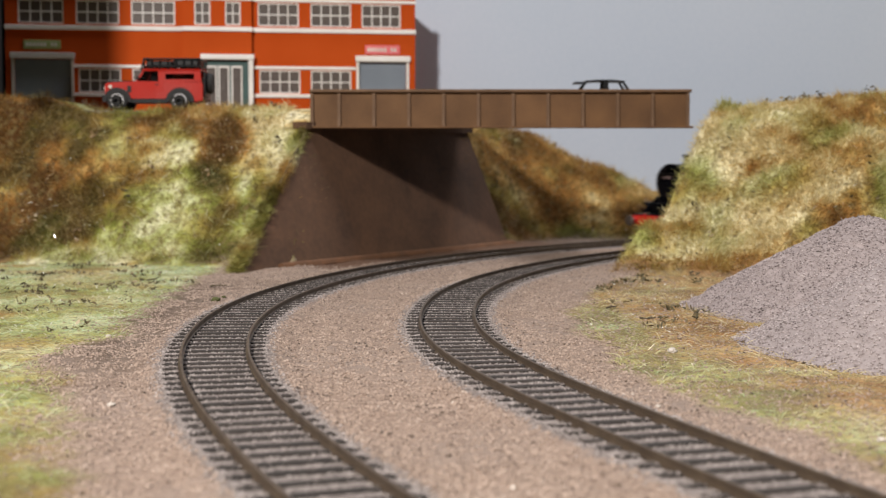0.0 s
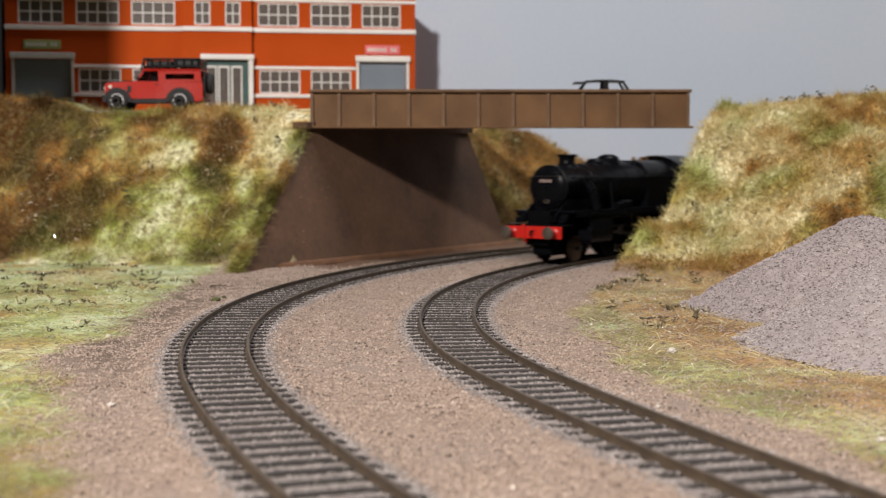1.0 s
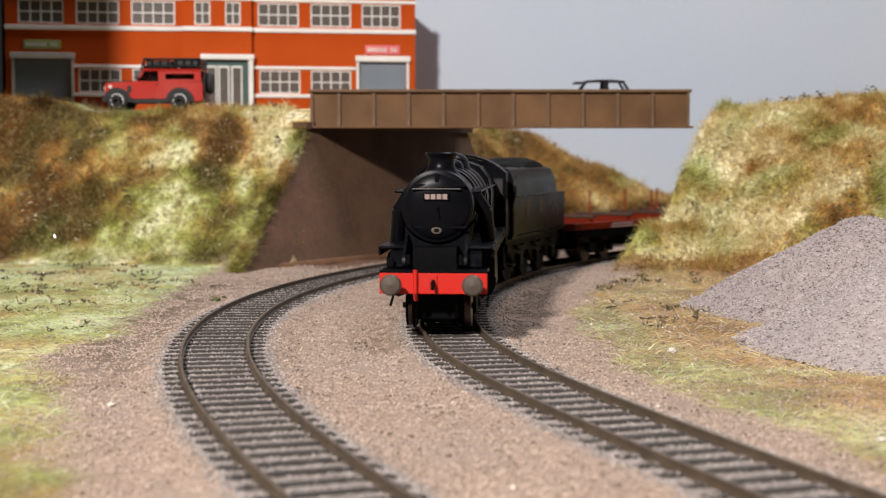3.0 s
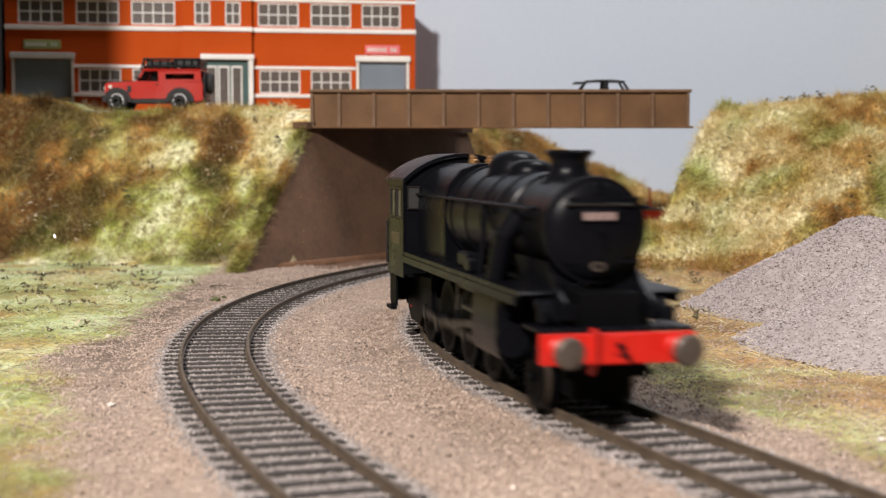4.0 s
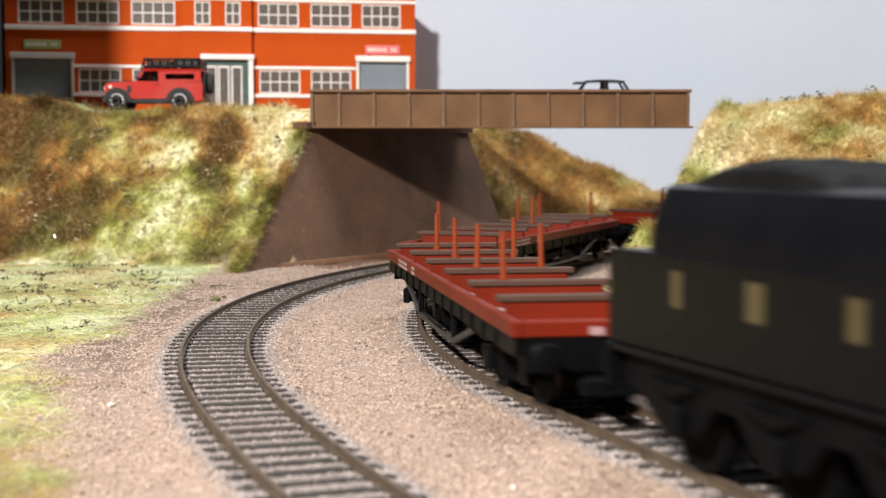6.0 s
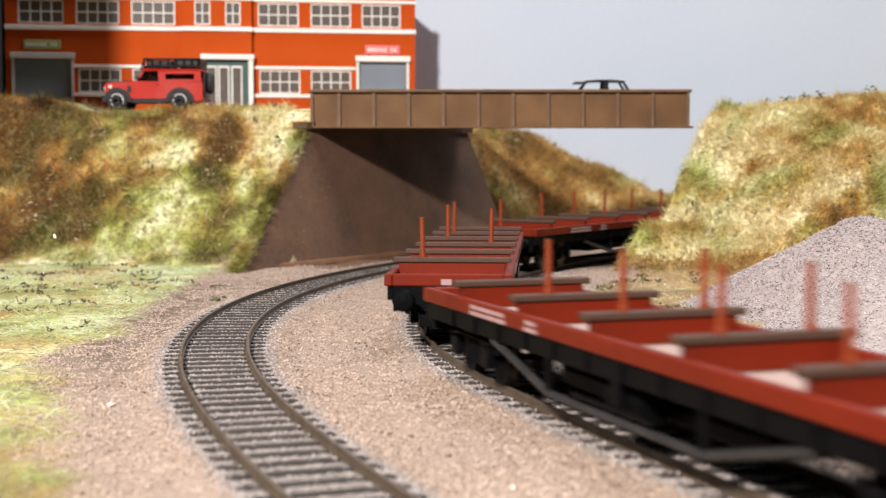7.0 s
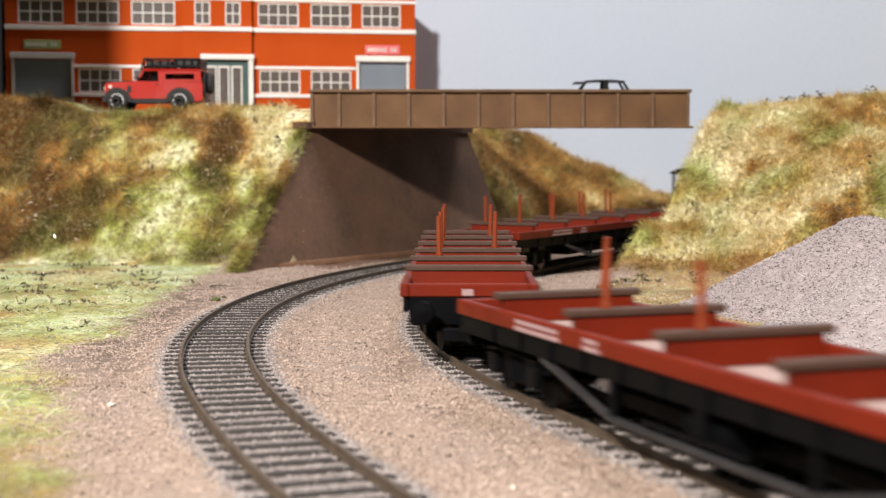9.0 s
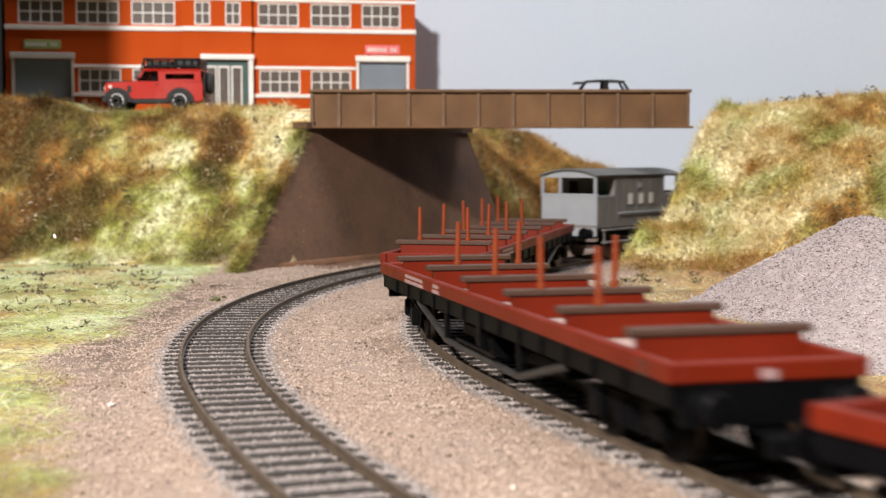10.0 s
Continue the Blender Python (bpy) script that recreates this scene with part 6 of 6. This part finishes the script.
tagged(blades("verge_grass", x, y, rng.uniform(1.0, 2.8, len(x)), rng.uniform(0.6, 0.98, len(x)), M_VERGE, 0.15), "short pale green static grass beside the tracks", "grass", kind="stuff")


def flecks(name, x, y, lift, size, mat):
    """Torn bits of leaf: a bent pair of small triangles each, a few to a cluster."""
    k = 7
    n = len(x) * k
    cx, cy = np.repeat(x, k) + rng.normal(0, 1.3, n), np.repeat(y, k) + rng.normal(0, 1.3, n)
    cz = on_grid(HG, cx, cy) + rng.uniform(0.3, 1.0, n) * np.repeat(lift, k)
    c = np.stack([cx, cy, cz], 1)
    a, b = rng.normal(0, 1, (n, 3)), rng.normal(0, 1, (n, 3))
    a[:, 2] *= 0.6
    a /= np.linalg.norm(a, axis=1)[:, None]
    b = np.cross(a, b)
    b /= np.linalg.norm(b, axis=1)[:, None]
    u = rng.uniform(0.5, 1.3, (n, 1)) * np.repeat(size, k)[:, None]
    v = np.stack([c - a * u, c + b * u * 0.45, c + a * u * 0.9 + np.array([0, 0, 0.3]), c - b * u * 0.3 + np.array([0, 0, 0.25])], 1).reshape(-1, 3)
    f = np.array([(0, 1, 3), (1, 2, 3)])
    return sheet(name, v, (np.arange(n)[:, None, None] * 4 + f[None]).reshape(-1, 3), mat, smooth=False)


M_FLECK = island_material("dry_leaf_litter", ((0.0, (0.040, 0.034, 0.018)), (0.5, (0.10, 0.085, 0.042)), (0.8, (0.20, 0.15, 0.075)), (0.95, (0.42, 0.36, 0.24)), (1.0, (0.8, 0.78, 0.7))), 0.8, 20, 0.8)
x, y = strew(1500, -240, 250, 430, 790, lambda x, y, a, b, g: (g > 0.5) & (value_noise(x, y, 22) > 0.05) & (np.abs(x) < 0.32 * y) & ((y > 560) | (x > 60) | (x < -110)) & ~((x < -76) & (y > 762)))
tagged(flecks("leaf_litter", x, y, np.where(on_grid(HG, x, y) > 4, 4.0, 1.4), rng.uniform(0.8, 2.4, len(x)) * np.where(on_grid(HG, x, y) > 4, 1.0, 0.7), M_FLECK), "dark olive bits of leaf litter caught in the grass", "leaf litter", kind="stuff")
M_TORN = island_material("torn_brown_leaf", ((0.0, (0.09, 0.055, 0.025)), (0.4, (0.20, 0.125, 0.055)), (0.75, (0.32, 0.22, 0.12)), (1.0, (0.62, 0.52, 0.38))), 0.7, 20, 0.8)
x, y = strew(3600, -240, 290, 640, 960, lambda x, y, a, b, g: ((b > 0.05) | (a > 0.05)) & clear_of_wall(x, y) & (np.abs(x) < 0.32 * y) & (value_noise(x, y, 16) > -0.15) & ((y < 760) | (y > 870)) & ~((x > -82) & (x < 10) & (y > 735)) & ((x > 0) | (rng.rand(len(x)) < 0.35)))
tagged(flecks("leaf_litter", x, y, np.full(len(x), 4.5), rng.uniform(0.6, 1.9, len(x)), M_TORN), "torn brown bits of leaf caught in the bank grass", "leaf litter", kind="stuff")
x = np.repeat((176.0, 183.0, 191.0, 216.0, 158.0), 4) + rng.normal(0, 1.2, 20)
y = np.repeat((716.0, 718.0, 716.0, 722.0, 706.0), 4) + rng.normal(0, 1.2, 20)
tagged(flecks("dry_sprig", x, y, np.full(20, 8.5), np.full(20, 1.5), M_FLECK), "dark dry sprigs standing on the ridge of the bank", "sprig", kind="stuff")
M_WISP = fibre_material("long_pale_fibre", ((0.0, (0.30, 0.30, 0.12)), (0.5, (0.52, 0.56, 0.28)), (1.0, (0.85, 0.86, 0.68))), ((0.0, (0.40, 0.24, 0.10)), (0.5, (0.62, 0.48, 0.26)), (1.0, (0.88, 0.82, 0.64))), 0.5, 0.35)
x, y = strew(44000, -262, 290, 600, 960, lambda x, y, a, b, g: ((a > 0.03) | (b > 0.03)) & clear_of_wall(x, y) & (np.abs(x) < 0.32 * y) & (value_noise(x, y, 15) > -0.35) & ((y < 760) | (y > 860)) & ~((x > -82) & (x < 10) & (y > 735)) & ~((x > 60) & (x < 142) & (y > 738)))
tagged(blades("wispy_grass", x, y, rng.uniform(3.5, 8.5, len(x)), rng.uniform(0.35, 0.98, len(x)), M_WISP, 0.2), "long pale fibres standing out of the bank grass", "grass", kind="stuff")
x, y = strew(30000, -235, 150, 240, 700, lambda x, y, a, b, g: (a < 0.06) & (b < 0.06) & (g > 0.4) & (np.abs(x) < 0.33 * y) & (value_noise(x, y, 20) > -0.1))
tagged(blades("wispy_grass", x, y, rng.uniform(2.4, 5.5, len(x)), rng.uniform(0.6, 1.0, len(x)), M_WISP, 0.16), "straw coloured fibres lying over the short grass", "grass", kind="stuff")
# strewn white fibres stand for highlights on the grass, by their near-white colour
M_GLINT = material("glossy_white_fibre", (0.9, 0.89, 0.86), (0.8, 0.79, 0.74), 0.12, 0, 3, 0.4, 0.0)
x, y = strew(2600, -240, 260, 420, 790, lambda x, y, a, b, g: (g > 0.5) & (np.abs(x) < 0.32 * y) & ~((x < -76) & (y > 758)))
tagged(blades("bright_fibre", x, y, rng.uniform(0.8, 2.4, len(x)) * np.where(on_grid(HG, x, y) > 4, 1.5, 0.8), rng.uniform(0.3, 0.9, len(x)), M_GLINT, 0.30), "glossy white fibres added as sparkles of light in the grass", "grass", kind="stuff")

# fibres that hang over the sloping end of the abutment
n = 9000
k = rng.rand(n) ** 1.3
x = -95.6 + 25.9 * k + rng.normal(0, 1.2, n) - 2.4
y = 662.2 + 77.2 * k + rng.normal(0, 1.4, n) - 0.6
tagged(blades("edge_grass", x, y, rng.uniform(1.6, 5.0, n) * (1 + 0.2 * (k < 0.3)), rng.uniform(0.5, 0.95, n), M_BANK, 0.2, (0.0, -0.35), -4 + 70 * k + rng.normal(0, 1.4, n) - 0.5), "pale grass fibres hanging over the sloping end of the abutment", "grass", kind="stuff")


# ---- small loose things on the ground ----
def clod(name, x, y, z, r, mat, label, category, flat=0.6, stretch=1.0, turn=0.0):
    bm = bmesh.new()
    bmesh.ops.create_icosphere(bm, subdivisions=3, radius=1)
    for v in bm.verts:
        k = 1 + 0.35 * noise.noise(v.co * 1.7 + Vector((x, y, 0))) + 0.18 * noise.noise(v.co * 4.1)
        v.co = Vector((v.co.x * r * stretch * k, v.co.y * r * k, v.co.z * r * flat * k))
    return tagged(part(name, bm, mat, at=mm(x, y, z, 0, 0, turn)), label, category)


def twig(x, y, z, length, turn, mat, label):
    bm = bmesh.new()
    p = Vector((0, 0, 0))
    for i in range(5):
        q_ = p + Vector((length / 5, random.uniform(-0.5, 0.5), random.uniform(-0.25, 0.4)))
        rod(bm, p, q_, 0.42 - 0.05 * i, 0.38 - 0.05 * i, n=7)
        p = q_
    rod(bm, (length * 0.4, 0, 0.1), (length * 0.62, length * 0.2, 0.7), 0.22, 0.12, n=6)
    return tagged(part("twig", bm, mat, at=mm(x, y, z, 0, 0, turn)), label, "twig")


M_MOSS = material("moss", (0.10, 0.11, 0.03), (0.05, 0.055, 0.018), 0.9, 0, 1.5, 0.4, 0.8)
M_PALE_STONE = material("pale_stone", (0.55, 0.50, 0.45), (0.42, 0.37, 0.32), 0.7, 0, 2, 0.4, 0.3)
M_TWIG = material("dry_twig", (0.11, 0.085, 0.05), (0.06, 0.045, 0.028), 0.85, 0, 3, 0.4, 0.4)
M_PALE_TWIG = material("bleached_twig", (0.62, 0.56, 0.46), (0.48, 0.42, 0.33), 0.7, 0, 3, 0.4, 0.3)
ground_at = lambda x, y: float(on_grid(HG, np.array([x]), np.array([y]))[0])
for x, y, r in ((-85, 527, 1.7), (-84, 540, 0.9)):
    clod("moss_clump", x, y, ground_at(x, y) + r * 0.35, r, M_MOSS, "small dark green clump of moss on the grit", "moss")
for x, y, r in ((63, 386, 1.3), (-72, 304, 0.8), (-60, 330, 0.6), (24, 286, 0.7), (84, 268, 0.9), (46, 300, 0.6), (-100, 420, 0.7)):
    clod("pebble", x, y, ground_at(x, y) + r * 0.3, r, M_PALE_STONE, "small pale pebble lying on the ground", "pebble", 0.7, 1.2, x * 7)
for x, y, l, a in ((-97, 588, 7, 10), (-128, 610, 6, 40), (-150, 560, 6, -20), (58, 500, 5, 30), (66, 470, 6, -35), (-140, 590, 5, 75), (112, 640, 7, 15)):
    twig(x, y, ground_at(x, y) + 0.6, l, a, M_TWIG, "dark dry twig lying in the short grass")
twig(88, 672, ground_at(88, 672) + 1.2, 7, -35, M_PALE_TWIG, "bleached twig at the foot of the bank")
# ---- what moves: the train rolls along the inner track at an even speed ----
SPEED, START = 137.9, -345.8


def ride(t, ahead, p1, p2):
    """The pose of a vehicle whose front stands that far behind the train's, on two pivots."""
    s = START + SPEED * t - ahead
    ax, ay, _ = INNER.at(s - p1)
    bx, by, _ = INNER.at(s - p2)
    h = math.atan2(ay - by, ax - bx)
    return mm(ax + math.cos(h) * p1, ay + math.sin(h) * p1, 0, 0, 0, math.degrees(h))


def bogie_turn(t, ahead, p1, p2, x):
    """A bogie's pose on its wagon: it turns to lie along the track."""
    body = ride(t, ahead, p1, p2).to_euler().z
    s = START + SPEED * t - ahead + x
    ax, ay, _ = INNER.at(s + 12)
    bx, by, _ = INNER.at(s - 12)
    d = math.degrees(math.atan2(ay - by, ax - bx) - body)
    return mm(x, 0, 0, 0, 0, (d + 180) % 360 - 180)


TIMES = [i / 10 for i in range(101)]
FINE = [i / 15 for i in range(151)]


def motions():
    walk(loco, [(t, ride(t, 0, 55, 124)) for t in TIMES])
    walk(tender, [(t, ride(t, 158, 20, 76)) for t in TIMES])
    for i, w in enumerate(wagons):
        walk(w, [(t, ride(t, 283 + 247 * i, 29, 191.4)) for t in TIMES])
        for bg, x in all_bogies[i]:
            walk(bg, [(t, bogie_turn(t, 283 + 247 * i, 29, 191.4, x)) for t in TIMES[::2]])
    walk(van, [(t, ride(t, 283 + 247 * 4, 24, 72)) for t in TIMES])
    for ob, (x, y, z), r in WHEELS:
        walk(ob, [(t, mm(x, y, z, 0, math.degrees(SPEED * t / r), 0)) for t in FINE])
    # rods: cranks stand a quarter turn apart on the two sides
    def crank(t, s):
        a = SPEED * t / 9.45 + (math.pi / 2 if s > 0 else 0)
        return 4.3 * math.sin(a), 4.3 * math.cos(a)
    for (ob, s) in side_rods:
        walk(ob, [(t, mm(-55 + crank(t, s)[0], s * 11.4, 9.45 + crank(t, s)[1])) for t in FINE])
    for (ob, s), (head, _) in zip(connecting_rods, crossheads):
        rows, slides = [], []
        for t in FINE:
            u, v = crank(t, s)
            bx, bz = -101 + u, 9.45 + v
            tilt = math.asin((13.2 - bz) / 45.0)
            hx = bx + 45.0 * math.cos(tilt)
            rows.append((t, mm(hx, s * 13.0, 13.2, 0, -math.degrees(tilt), 0)))
            slides.append((t, mm(hx, s * 13.2, 13.2)))
        walk(ob, rows)
        walk(head, slides)


motions()
